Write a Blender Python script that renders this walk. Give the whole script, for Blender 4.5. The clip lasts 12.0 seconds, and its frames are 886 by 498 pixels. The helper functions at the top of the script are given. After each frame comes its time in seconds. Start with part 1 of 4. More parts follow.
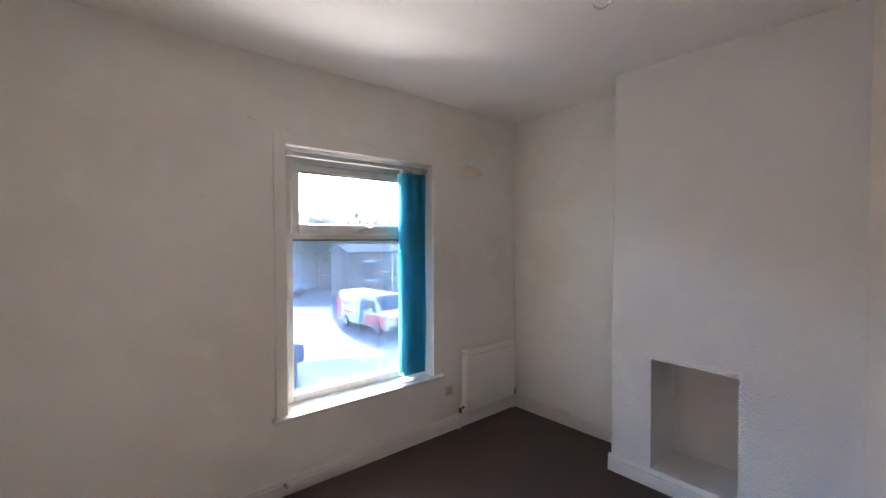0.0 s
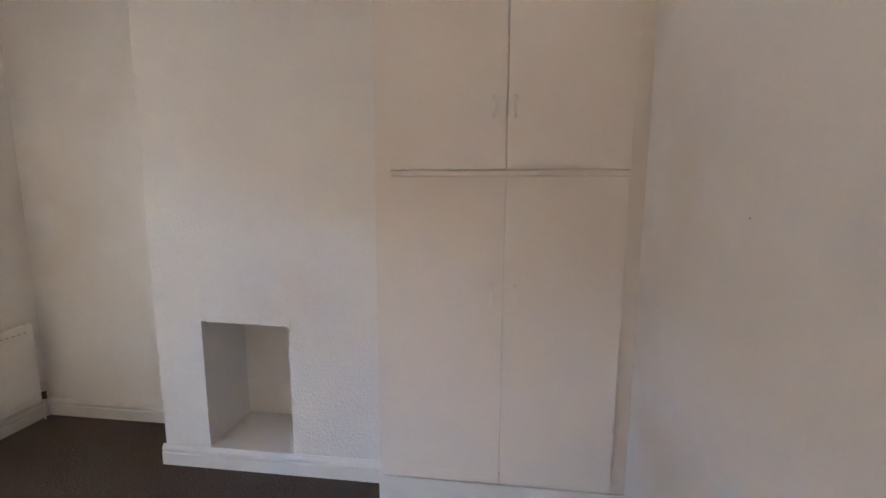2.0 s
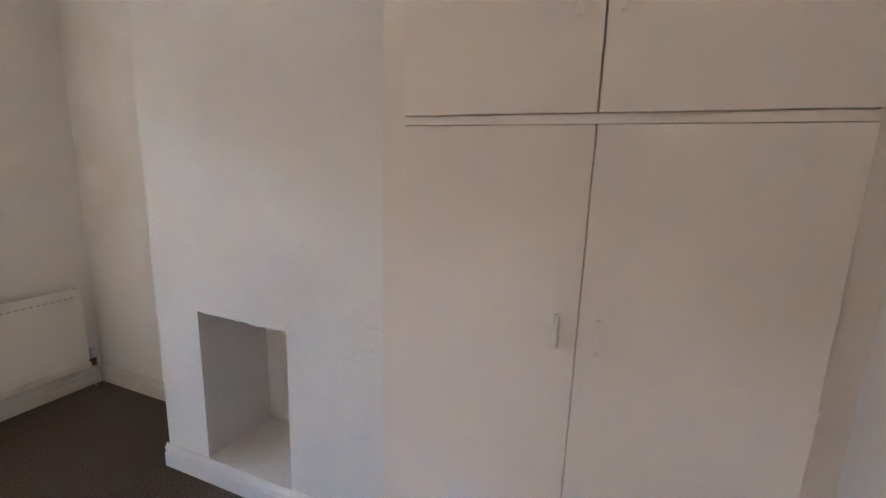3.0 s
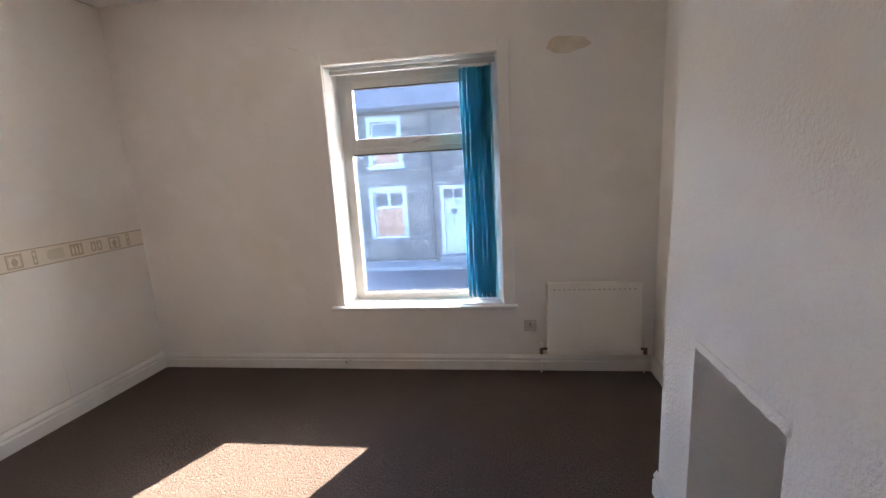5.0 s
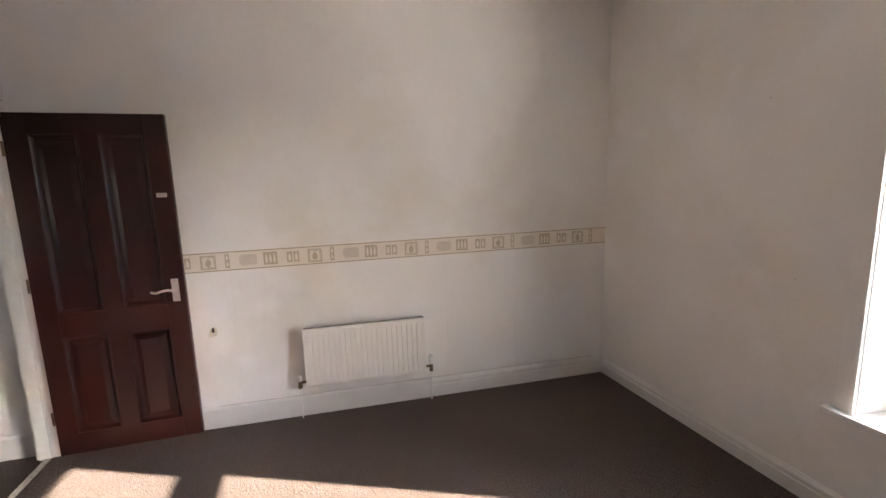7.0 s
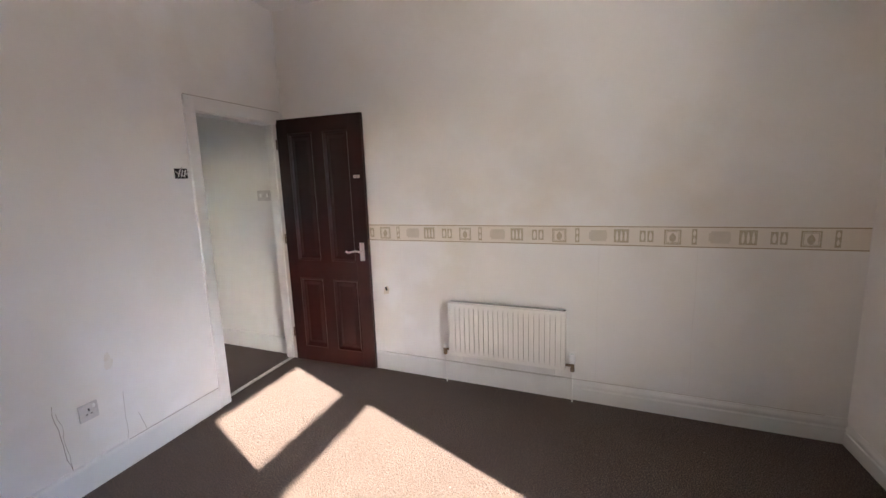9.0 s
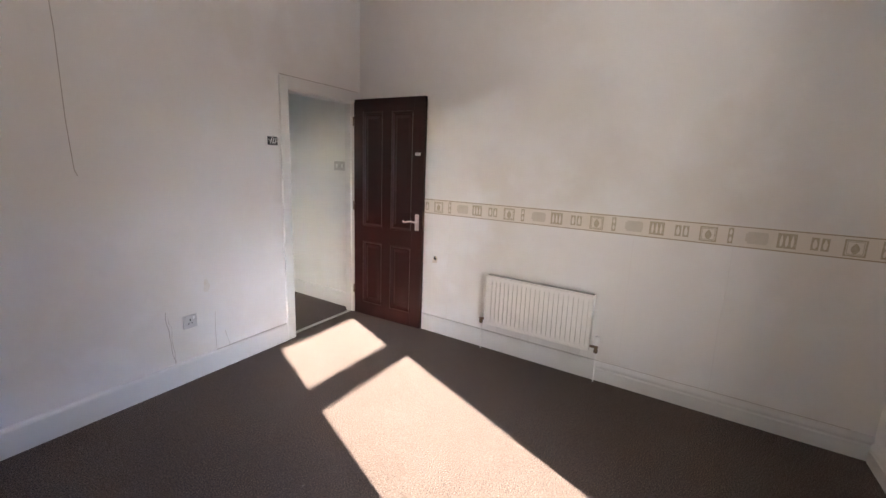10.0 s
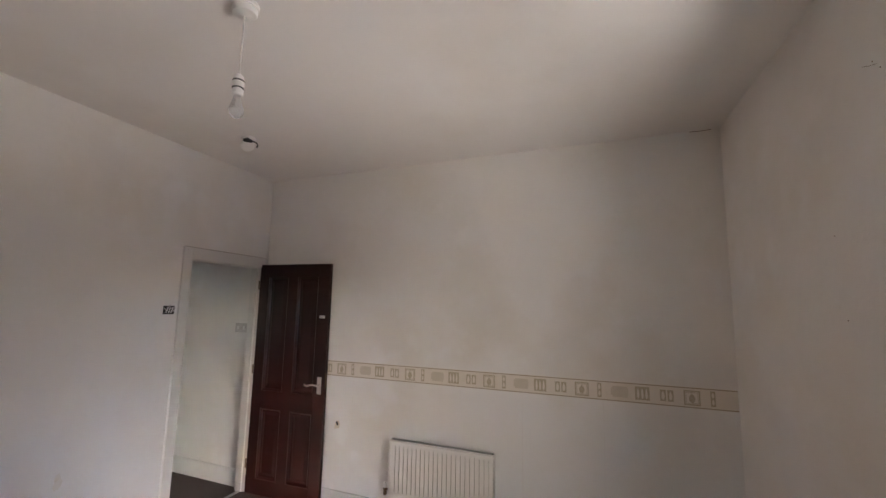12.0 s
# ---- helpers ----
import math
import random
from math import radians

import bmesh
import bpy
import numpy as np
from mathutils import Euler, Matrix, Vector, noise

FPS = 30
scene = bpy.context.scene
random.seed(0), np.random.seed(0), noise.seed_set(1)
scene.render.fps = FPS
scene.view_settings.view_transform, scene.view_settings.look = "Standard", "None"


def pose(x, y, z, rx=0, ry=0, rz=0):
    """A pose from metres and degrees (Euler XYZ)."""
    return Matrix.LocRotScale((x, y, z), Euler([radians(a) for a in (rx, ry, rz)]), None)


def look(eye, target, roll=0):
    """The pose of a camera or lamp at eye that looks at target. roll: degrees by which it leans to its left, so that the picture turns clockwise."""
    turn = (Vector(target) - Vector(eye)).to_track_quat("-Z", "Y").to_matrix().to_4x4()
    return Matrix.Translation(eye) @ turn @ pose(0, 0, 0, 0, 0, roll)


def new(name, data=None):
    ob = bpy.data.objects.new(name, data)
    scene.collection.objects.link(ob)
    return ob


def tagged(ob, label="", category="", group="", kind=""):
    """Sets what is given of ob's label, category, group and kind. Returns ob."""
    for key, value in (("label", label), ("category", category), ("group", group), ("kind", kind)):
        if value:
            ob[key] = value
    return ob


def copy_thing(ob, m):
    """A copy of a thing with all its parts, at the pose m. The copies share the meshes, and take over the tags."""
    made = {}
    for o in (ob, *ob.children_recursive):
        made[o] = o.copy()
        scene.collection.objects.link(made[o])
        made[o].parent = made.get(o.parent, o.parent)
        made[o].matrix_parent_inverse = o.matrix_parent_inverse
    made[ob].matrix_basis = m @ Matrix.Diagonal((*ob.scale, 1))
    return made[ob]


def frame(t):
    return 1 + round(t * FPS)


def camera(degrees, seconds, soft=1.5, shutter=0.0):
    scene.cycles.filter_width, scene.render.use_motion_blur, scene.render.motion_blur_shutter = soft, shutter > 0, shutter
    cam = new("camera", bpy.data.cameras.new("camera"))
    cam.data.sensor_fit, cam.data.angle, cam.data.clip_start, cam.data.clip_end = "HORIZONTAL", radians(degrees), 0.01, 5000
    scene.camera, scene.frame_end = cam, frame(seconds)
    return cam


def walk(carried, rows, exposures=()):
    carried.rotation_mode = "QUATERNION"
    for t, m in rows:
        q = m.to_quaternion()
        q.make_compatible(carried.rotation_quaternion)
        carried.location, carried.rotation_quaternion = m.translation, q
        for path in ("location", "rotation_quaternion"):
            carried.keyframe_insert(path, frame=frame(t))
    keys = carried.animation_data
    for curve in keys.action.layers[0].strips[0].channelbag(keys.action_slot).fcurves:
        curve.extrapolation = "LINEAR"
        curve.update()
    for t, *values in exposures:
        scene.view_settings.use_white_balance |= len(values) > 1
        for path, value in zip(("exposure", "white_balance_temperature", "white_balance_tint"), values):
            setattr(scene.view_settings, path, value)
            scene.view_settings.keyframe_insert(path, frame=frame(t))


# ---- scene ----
cam = camera(92.7, 12.0)
PATH = [
    (0, (0.65, 0.964, 1.657), (1.946, 2.487, 1.613), -0.1),
    (0.5, (0.752, 0.99, 1.646), (2.434, 2.071, 1.578), -0.9),
    (1, (0.925, 0.874, 1.641), (2.764, 1.65, 1.509), -1.6),
    (1.5, (1.153, 0.69, 1.584), (3.096, 1.122, 1.386), -0.8),
    (2, (1.484, 0.633, 1.569), (3.45, 0.87, 1.289), 0.2),
    (2.5, (1.834, 0.559, 1.516), (3.788, 0.824, 1.183), -0.3),
    (2.7, (2.009, 0.52, 1.513), (3.934, 0.929, 1.158), 0.5),
    (4.3, (2.873, 0.647, 1.51), (3.372, 2.543, 1.113), -1.1),
    (4.5, (2.873, 0.654, 1.508), (3.103, 2.603, 1.12), -1.7),
    (5, (2.848, 0.685, 1.523), (2.577, 2.631, 1.149), -3.2),
    (5.5, (2.81, 0.834, 1.513), (2.086, 2.668, 1.177), -1.2),
    (6, (2.779, 1.018, 1.513), (1.537, 2.554, 1.199), -2.2),
    (6.5, (2.797, 1.304, 1.518), (1.096, 2.312, 1.216), -2.3),
    (7, (2.729, 1.533, 1.552), (0.842, 2.118, 1.242), -1.7),
    (7.5, (2.693, 1.776, 1.611), (0.719, 1.913, 1.319), -3.6),
    (7.7, (2.719, 1.881, 1.624), (0.738, 1.801, 1.357), -3.8),
    (9.3, (2.67, 2.455, 1.464), (0.87, 1.653, 1.122), 0.3),
    (9.5, (2.725, 2.527, 1.455), (0.981, 1.615, 1.097), 1.9),
    (10, (2.864, 2.666, 1.459), (1.153, 1.708, 1.063), 2.2),
    (10.5, (3.036, 2.722, 1.441), (1.294, 1.841, 1.005), 0.3),
    (11, (3.119, 2.764, 1.49), (1.285, 2.056, 1.123), 0.6),
    (11.5, (3.093, 2.81, 1.584), (1.208, 2.142, 1.594), 1.3),
    (12, (3.007, 2.864, 1.645), (1.13, 2.226, 1.91), 1.1),
]
EXPOSURES = [(0, 6.42, 6250, 14), (0.5, 6.42, 6250, 14), (1, 6.26, 6400, 15), (1.5, 6.52, 6650, 14), (2, 6.84, 6750, 14), (2.5, 6.88, 6750, 14),
             (4.5, 6.57, 6600, 15), (5, 6.58, 6550, 15), (5.5, 6.56, 6450, 15), (6, 6.44, 6400, 16), (6.5, 6.27, 6450, 17), (7.5, 6.62, 6700, 16),
             (9.5, 6.44, 6350, 16), (10.5, 6.67, 6400, 16), (11, 6.57, 6400, 15), (11.5, 6.28, 6500, 15), (12, 5.95, 6600, 16)]
walk(cam, [(t, look(eye, target, roll)) for t, eye, target, roll in PATH], EXPOSURES)


# ---- light ----
SUN_AZ = math.atan2(0.485, 1.0)   # from +y towards +x
SUN_EL = radians(26.95)
world = bpy.data.worlds.new("world")
scene.world = world
world.use_nodes = True
wn = world.node_tree
sky = wn.nodes.new("ShaderNodeTexSky")
sky.sky_type = "NISHITA"
sky.sun_disc = False
sky.sun_elevation = SUN_EL
sky.sun_rotation = SUN_AZ
wn.nodes["Background"].inputs["Strength"].default_value = 0.15
wn.links.new(sky.outputs[0], wn.nodes["Background"].inputs["Color"])
sun_data = bpy.data.lights.new("sun", "SUN")
sun_data.energy, sun_data.angle, sun_data.color = 0.69, radians(0.5), (1.0, 0.91, 0.78)
sun = new("sun", sun_data)
to_sun = Vector((math.sin(SUN_AZ) * math.cos(SUN_EL), math.cos(SUN_AZ) * math.cos(SUN_EL), math.sin(SUN_EL)))
sun.matrix_world = look(to_sun * 30, (0, 0, 0))

# unseen fill lamps added outside for street bounce and sky: one low, one right
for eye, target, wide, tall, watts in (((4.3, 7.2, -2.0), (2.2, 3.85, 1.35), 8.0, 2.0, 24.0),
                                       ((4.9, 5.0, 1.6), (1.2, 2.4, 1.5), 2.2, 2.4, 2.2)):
    fill_lamp = bpy.data.lights.new("window_fill_lamp", "AREA")
    fill_lamp.shape, fill_lamp.size, fill_lamp.size_y = "RECTANGLE", wide, tall
    fill_lamp.energy, fill_lamp.color = watts, (1.0, 0.93, 0.84)
    new("window_fill_lamp", fill_lamp).matrix_world = look(eye, target)


# ---- materials ----
def material(name, base, rough=0.7, metal=0.0, vary=(), bump=(), spec=0.5):
    """vary: (colour, scale, low, high, detail) layers mixed over the base; bump: (scale, metres, detail) layers."""
    m = bpy.data.materials.new(name)
    m.use_nodes = True
    nt = m.node_tree
    b = nt.nodes["Principled BSDF"]
    b.inputs["Roughness"].default_value, b.inputs["Metallic"].default_value = rough, metal
    b.inputs["Specular IOR Level"].default_value = spec
    co = nt.nodes.new("ShaderNodeTexCoord").outputs["Object"]
    last = None
    for colour, scale, low, high, detail in vary:
        n = nt.nodes.new("ShaderNodeTexNoise")
        n.inputs["Scale"].default_value, n.inputs["Detail"].default_value = scale, detail
        nt.links.new(co, n.inputs["Vector"])
        r = nt.nodes.new("ShaderNodeMapRange")
        r.inputs["From Min"].default_value, r.inputs["From Max"].default_value = low, high
        nt.links.new(n.outputs[0], r.inputs["Value"])
        x = nt.nodes.new("ShaderNodeMix")
        x.data_type = "RGBA"
        x.inputs[6].default_value = (*base, 1)
        if last:
            nt.links.new(last, x.inputs[6])
        x.inputs[7].default_value = (*colour, 1)
        nt.links.new(r.outputs[0], x.inputs[0])
        last = x.outputs[2]
    if last:
        nt.links.new(last, b.inputs["Base Color"])
    else:
        b.inputs["Base Color"].default_value = (*base, 1)
    prev = None
    for scale, depth, detail in bump:
        n = nt.nodes.new("ShaderNodeTexNoise")
        n.inputs["Scale"].default_value, n.inputs["Detail"].default_value = scale, detail
        nt.links.new(co, n.inputs["Vector"])
        k = nt.nodes.new("ShaderNodeBump")
        k.inputs["Strength"].default_value, k.inputs["Distance"].default_value = 1.0, depth
        nt.links.new(n.outputs[0], k.inputs["Height"])
        if prev:
            nt.links.new(prev, k.inputs["Normal"])
        prev = k.outputs[0]
    if prev:
        nt.links.new(prev, b.inputs["Normal"])
    return m


WALL = material("painted_plaster", (0.86, 0.835, 0.795), 0.85,
                vary=(((0.78, 0.735, 0.665), 1.1, 0.48, 0.78, 6), ((0.88, 0.86, 0.83), 3.5, 0.5, 0.75, 4), ((0.76, 0.7, 0.61), 0.55, 0.64, 0.84, 6)),
                bump=((2.2, 0.014, 2), (24, 0.0016, 3), (160, 0.0008, 3)), spec=0.25)
BREAST = material("embossed_wallpaper_paint", (0.86, 0.835, 0.79), 0.8,
                  vary=(((0.76, 0.73, 0.69), 1.3, 0.5, 0.78, 5),), bump=((2.0, 0.01, 2), (75, 0.0075, 2), (150, 0.002, 2)), spec=0.25)
# the embossed pattern is strong low down and filled with paint higher up
bn = BREAST.node_tree
place = bn.nodes.new("ShaderNodeTexCoord")
split = bn.nodes.new("ShaderNodeSeparateXYZ")
patch = bn.nodes.new("ShaderNodeTexNoise")
patch.inputs["Scale"].default_value, patch.inputs["Detail"].default_value = 2.5, 4
level = bn.nodes.new("ShaderNodeMath")
level.operation = "MULTIPLY_ADD"
level.inputs[1].default_value = 0.9
relief = bn.nodes.new("ShaderNodeMapRange")
relief.inputs["From Min"].default_value, relief.inputs["From Max"].default_value = 1.45, 1.95
relief.inputs["To Min"].default_value, relief.inputs["To Max"].default_value = 1.0, 0.35
bn.links.new(place.outputs["Object"], split.inputs[0])
bn.links.new(place.outputs["Object"], patch.inputs["Vector"])
bn.links.new(patch.outputs[0], level.inputs[0])
bn.links.new(split.outputs[2], level.inputs[2])
bn.links.new(level.outputs[0], relief.inputs[0])
for node in bn.nodes:
    if node.bl_idname == "ShaderNodeBump" and node.inputs["Distance"].default_value < 0.008:
        bn.links.new(relief.outputs[0], node.inputs["Strength"])
CEILING = material("ceiling_paint", (0.86, 0.84, 0.81), 0.9, vary=(((0.77, 0.73, 0.67), 0.9, 0.52, 0.8, 5),),
                   bump=((1.6, 0.015, 2), (120, 0.0006, 2)), spec=0.2)
TRIM = material("white_gloss_trim", (0.78, 0.76, 0.72), 0.4, vary=(((0.68, 0.65, 0.6), 3.0, 0.55, 0.8, 5),), bump=((40, 0.0006, 3),))
CUPBOARD = material("cream_gloss_paint", (0.85, 0.79, 0.72), 0.45, vary=(((0.8, 0.74, 0.66), 1.6, 0.45, 0.8, 5),), bump=((3, 0.004, 2), (90, 0.0004, 3)), spec=0.35)
HANDLE = material("cream_handle_paint", (0.87, 0.82, 0.76), 0.5, vary=(((0.76, 0.7, 0.62), 20, 0.5, 0.8, 3),))
UPVC = material("white_upvc", (0.62, 0.61, 0.58), 0.3, vary=(((0.54, 0.53, 0.5), 6, 0.6, 0.85, 5),))
SILL = material("white_sill_paint", (0.74, 0.73, 0.71), 0.6, vary=(((0.74, 0.72, 0.68), 5, 0.55, 0.8, 5),))
RADIATOR = material("white_enamel", (0.83, 0.8, 0.74), 0.35, vary=(((0.74, 0.71, 0.66), 4, 0.55, 0.85, 4),))
STEEL = material("worn_chrome", (0.55, 0.52, 0.48), 0.28, 1.0, vary=(((0.3, 0.27, 0.23), 60, 0.5, 0.75, 3),))
CHROME = material("bright_chrome", (0.82, 0.8, 0.78), 0.3, 1.0, vary=(((0.5, 0.47, 0.44), 70, 0.6, 0.75, 3),))
BRASS = material("tarnished_brass", (0.2, 0.15, 0.1), 0.4, 1.0, vary=(((0.16, 0.11, 0.07), 80, 0.45, 0.7, 3),))
PLASTIC = material("white_plastic", (0.8, 0.79, 0.76), 0.35)
AGED = material("aged_grey_plastic", (0.6, 0.57, 0.54), 0.4, vary=(((0.47, 0.45, 0.42), 30, 0.5, 0.75, 3),))
GREYRAIL = material("grey_aluminium_rail", (0.5, 0.5, 0.5), 0.45, 0.4)
DARK = material("dark_void", (0.02, 0.018, 0.016), 0.8)
STAIN = material("yellowed_filler", (0.66, 0.57, 0.43), 0.9, vary=(((0.74, 0.67, 0.56), 14, 0.4, 0.7, 4),))
SOFTSTAIN = material("faint_yellow_damp", (0.82, 0.78, 0.71), 0.9, vary=(((0.77, 0.71, 0.61), 30, 0.45, 0.7, 4),))
CRACK_AND_SHADE = material("brown_crack_and_shade", (0.36, 0.29, 0.23), 0.9)
VANE = material("teal_blind_fabric", (0.06, 0.3, 0.4), 0.7, vary=(((0.075, 0.35, 0.45), 25, 0.4, 0.7, 3),), bump=((500, 0.0003, 1),))
vn = VANE.node_tree
vb, vo = vn.nodes["Principled BSDF"], vn.nodes["Material Output"]
vt = vn.nodes.new("ShaderNodeBsdfTranslucent")
vt.inputs[0].default_value = (0.16, 0.74, 0.9, 1)
vm = vn.nodes.new("ShaderNodeMixShader")
vm.inputs[0].default_value = 0.6
vn.links.new(vb.outputs[0], vm.inputs[1])
vn.links.new(vt.outputs[0], vm.inputs[2])
vn.links.new(vm.outputs[0], vo.inputs["Surface"])
BORDER = material("cream_border_paper", (0.8, 0.73, 0.63), 0.8, vary=(((0.73, 0.655, 0.54), 6, 0.5, 0.8, 4),))
MOTIF = material("olive_border_print", (0.5, 0.42, 0.29), 0.8, vary=(((0.56, 0.5, 0.37), 60, 0.45, 0.65, 3),))
MOTIF_PALE = material("pale_border_print", (0.64, 0.575, 0.46), 0.8, vary=(((0.68, 0.61, 0.5), 18, 0.35, 0.7, 2),))
BORDER_LINE = material("brown_border_line", (0.4, 0.31, 0.2), 0.8)


def carpet_material():
    m = material("brown_carpet", (0.118, 0.084, 0.067), 1.0,
                 vary=(((0.116, 0.085, 0.07), 1.4, 0.42, 0.72, 5), ((0.13, 0.098, 0.08), 9, 0.52, 0.8, 6), ((0.13, 0.097, 0.08), 3.2, 0.5, 0.72, 5), ((0.026, 0.019, 0.015), 190, 0.46, 0.6, 2),
                       ((0.27, 0.205, 0.165), 170, 0.54, 0.66, 2), ((0.3, 0.26, 0.23), 22, 0.72, 0.76, 8)),
                 bump=((260, 0.008, 2), (70, 0.006, 3)), spec=0.05)
    m.node_tree.nodes["Principled BSDF"].inputs["Sheen Weight"].default_value = 0.08
    return m


CARPET = carpet_material()


def wood_material():
    m = material("dark_mahogany_stain", (0.016, 0.0038, 0.0034), 0.33,
                 vary=(((0.034, 0.0075, 0.006), 3, 0.45, 0.75, 5),), bump=((150, 0.0004, 3),), spec=0.34)
    return m


WOOD = wood_material()


def glass_material(name, dirt, tint):
    m = bpy.data.materials.new(name)
    m.use_nodes = True
    nt = m.node_tree
    nt.nodes.remove(nt.nodes["Principled BSDF"])
    out = nt.nodes["Material Output"]
    clear = nt.nodes.new("ShaderNodeBsdfTransparent")
    clear.inputs[0].default_value = (*tint, 1)
    gloss = nt.nodes.new("ShaderNodeBsdfGlossy")
    gloss.inputs["Roughness"].default_value = 0.02
    fres = nt.nodes.new("ShaderNodeFresnel")
    fres.inputs["IOR"].default_value = 1.45
    mix = nt.nodes.new("ShaderNodeMixShader")
    nt.links.new(fres.outputs[0], mix.inputs[0])
    nt.links.new(clear.outputs[0], mix.inputs[1])
    nt.links.new(gloss.outputs[0], mix.inputs[2])
    film = nt.nodes.new("ShaderNodeBsdfTranslucent")
    film.inputs[0].default_value = (0.62, 0.78, 1.0, 1)
    co = nt.nodes.new("ShaderNodeTexCoord").outputs["Object"]
    big, small = nt.nodes.new("ShaderNodeTexNoise"), nt.nodes.new("ShaderNodeTexNoise")
    big.inputs["Scale"].default_value, big.inputs["Detail"].default_value = 4, 6
    small.inputs["Scale"].default_value, small.inputs["Detail"].default_value = 70, 3
    r1, r2 = nt.nodes.new("ShaderNodeMapRange"), nt.nodes.new("ShaderNodeMapRange")
    r1.inputs["From Min"].default_value, r1.inputs["From Max"].default_value = 0.35, 0.75
    r1.inputs["To Min"].default_value, r1.inputs["To Max"].default_value = dirt * 0.6, dirt * 1.5
    r2.inputs["From Min"].default_value, r2.inputs["From Max"].default_value = 0.62, 0.75
    r2.inputs["To Min"].default_value, r2.inputs["To Max"].default_value = 0, dirt * 2
    add = nt.nodes.new("ShaderNodeMath")
    nt.links.new(co, big.inputs["Vector"])
    nt.links.new(co, small.inputs["Vector"])
    nt.links.new(big.outputs[0], r1.inputs[0])
    nt.links.new(small.outputs[0], r2.inputs[0])
    nt.links.new(r1.outputs[0], add.inputs[0])
    nt.links.new(r2.outputs[0], add.inputs[1])
    mix2 = nt.nodes.new("ShaderNodeMixShader")
    nt.links.new(add.outputs[0], mix2.inputs[0])
    nt.links.new(mix.outputs[0], mix2.inputs[1])
    nt.links.new(film.outputs[0], mix2.inputs[2])
    nt.links.new(mix2.outputs[0], out.inputs["Surface"])
    return m


# tint dims the view outside; the blue film adds haze with the dust
GLASS = glass_material("dusty_dimming_glass", 0.0034, (0.25, 0.295, 0.36))
BULB = material("clear_bulb_glass", (0.9, 0.9, 0.92), 0.1)
BULB.node_tree.nodes["Principled BSDF"].inputs["Transmission Weight"].default_value = 0.75

# outdoors
STONE = material("weathered_sandstone", (0.2, 0.175, 0.15), 0.9, vary=(((0.12, 0.105, 0.09), 1.2, 0.42, 0.7, 5), ((0.36, 0.29, 0.2), 9, 0.48, 0.72, 4)), bump=((20, 0.01, 4),))
ASPHALT = material("grey_asphalt", (0.13, 0.13, 0.125), 0.9, vary=(((0.18, 0.175, 0.165), 0.6, 0.45, 0.7, 6), ((0.08, 0.08, 0.08), 60, 0.5, 0.7, 2)), bump=((120, 0.004, 3),))
TARMAC = material("darker_tarmac", (0.055, 0.055, 0.058), 0.9, vary=(((0.08, 0.08, 0.08), 2.0, 0.45, 0.7, 5),), bump=((120, 0.004, 3),))
PAVING = material("worn_concrete_flags", (0.26, 0.25, 0.23), 0.9, vary=(((0.18, 0.17, 0.15), 2.5, 0.45, 0.7, 5),), bump=((50, 0.003, 3),))
# concrete paled to stand for direct sun on the yard
SUNLIT_CONCRETE = material("pale_worn_sunlit_concrete", (0.6, 0.59, 0.56), 0.9, vary=(((0.5, 0.49, 0.46), 0.5, 0.5, 0.75, 5),))
GROUND = material("grass_and_earth", (0.09, 0.1, 0.06), 1.0, vary=(((0.16, 0.15, 0.11), 0.2, 0.45, 0.7, 6),))
RENDERED = material("cream_rendered_wall", (0.3, 0.28, 0.25), 0.9, vary=(((0.22, 0.2, 0.18), 1.0, 0.45, 0.75, 5),))
WHITEPAINT = material("white_painted_stone", (0.48, 0.48, 0.48), 0.6, vary=(((0.42, 0.41, 0.4), 4, 0.5, 0.8, 4),))
BOARD = material("orange_plywood_board", (0.58, 0.27, 0.14), 0.8, vary=(((0.48, 0.22, 0.11), 3, 0.45, 0.7, 5),))
DARKGLASS = material("dark_window_pane", (0.04, 0.05, 0.06), 0.08)
FOLIAGE = material("green_foliage", (0.06, 0.09, 0.03), 0.9, vary=(((0.12, 0.14, 0.08), 1.5, 0.4, 0.7, 4),))
BARK = material("grey_brown_bark", (0.12, 0.1, 0.08), 0.9, bump=((20, 0.02, 4),))
VANWHITE = material("white_van_paint", (0.75, 0.75, 0.74), 0.25)
VANRED = material("coral_red_van_paint", (0.75, 0.1, 0.09), 0.25)
VANBLUE = material("blue_van_stripe", (0.03, 0.2, 0.55), 0.25)
VANYELLOW = material("yellow_van_stripe", (0.8, 0.55, 0.05), 0.25)
TYRE = material("black_tyre_rubber", (0.02, 0.02, 0.02), 0.8)
CARPAINT = material("silver_white_car_paint", (0.6, 0.62, 0.64), 0.2, 0.3)
NAVY = material("dark_blue_car_paint", (0.03, 0.05, 0.11), 0.25, 0.2)
BLACKPAINT = material("black_bollard_paint", (0.03, 0.03, 0.035), 0.4)


# ---- building helpers ----
def box(bm, x0, x1, y0, y1, z0, z1, bevel=0.0, m=None):
    r = bmesh.ops.create_cube(bm, size=1.0)
    vs = r["verts"]
    for v in vs:
        v.co = Vector((x0 + (v.co.x + 0.5) * (x1 - x0), y0 + (v.co.y + 0.5) * (y1 - y0), z0 + (v.co.z + 0.5) * (z1 - z0)))
    if bevel:
        es = list({e for v in vs for e in v.link_edges})
        r = bmesh.ops.bevel(bm, geom=es, offset=bevel, segments=2, profile=0.6, affect="EDGES")
        vs = list({v for f in r["faces"] for v in f.verts} | {v for v in vs if v.is_valid})
    if m is not None:
        bmesh.ops.transform(bm, matrix=m, verts=[v for v in vs if v.is_valid])
    return bm


def boxed(*a, **k):
    return box(bmesh.new(), *a, **k)


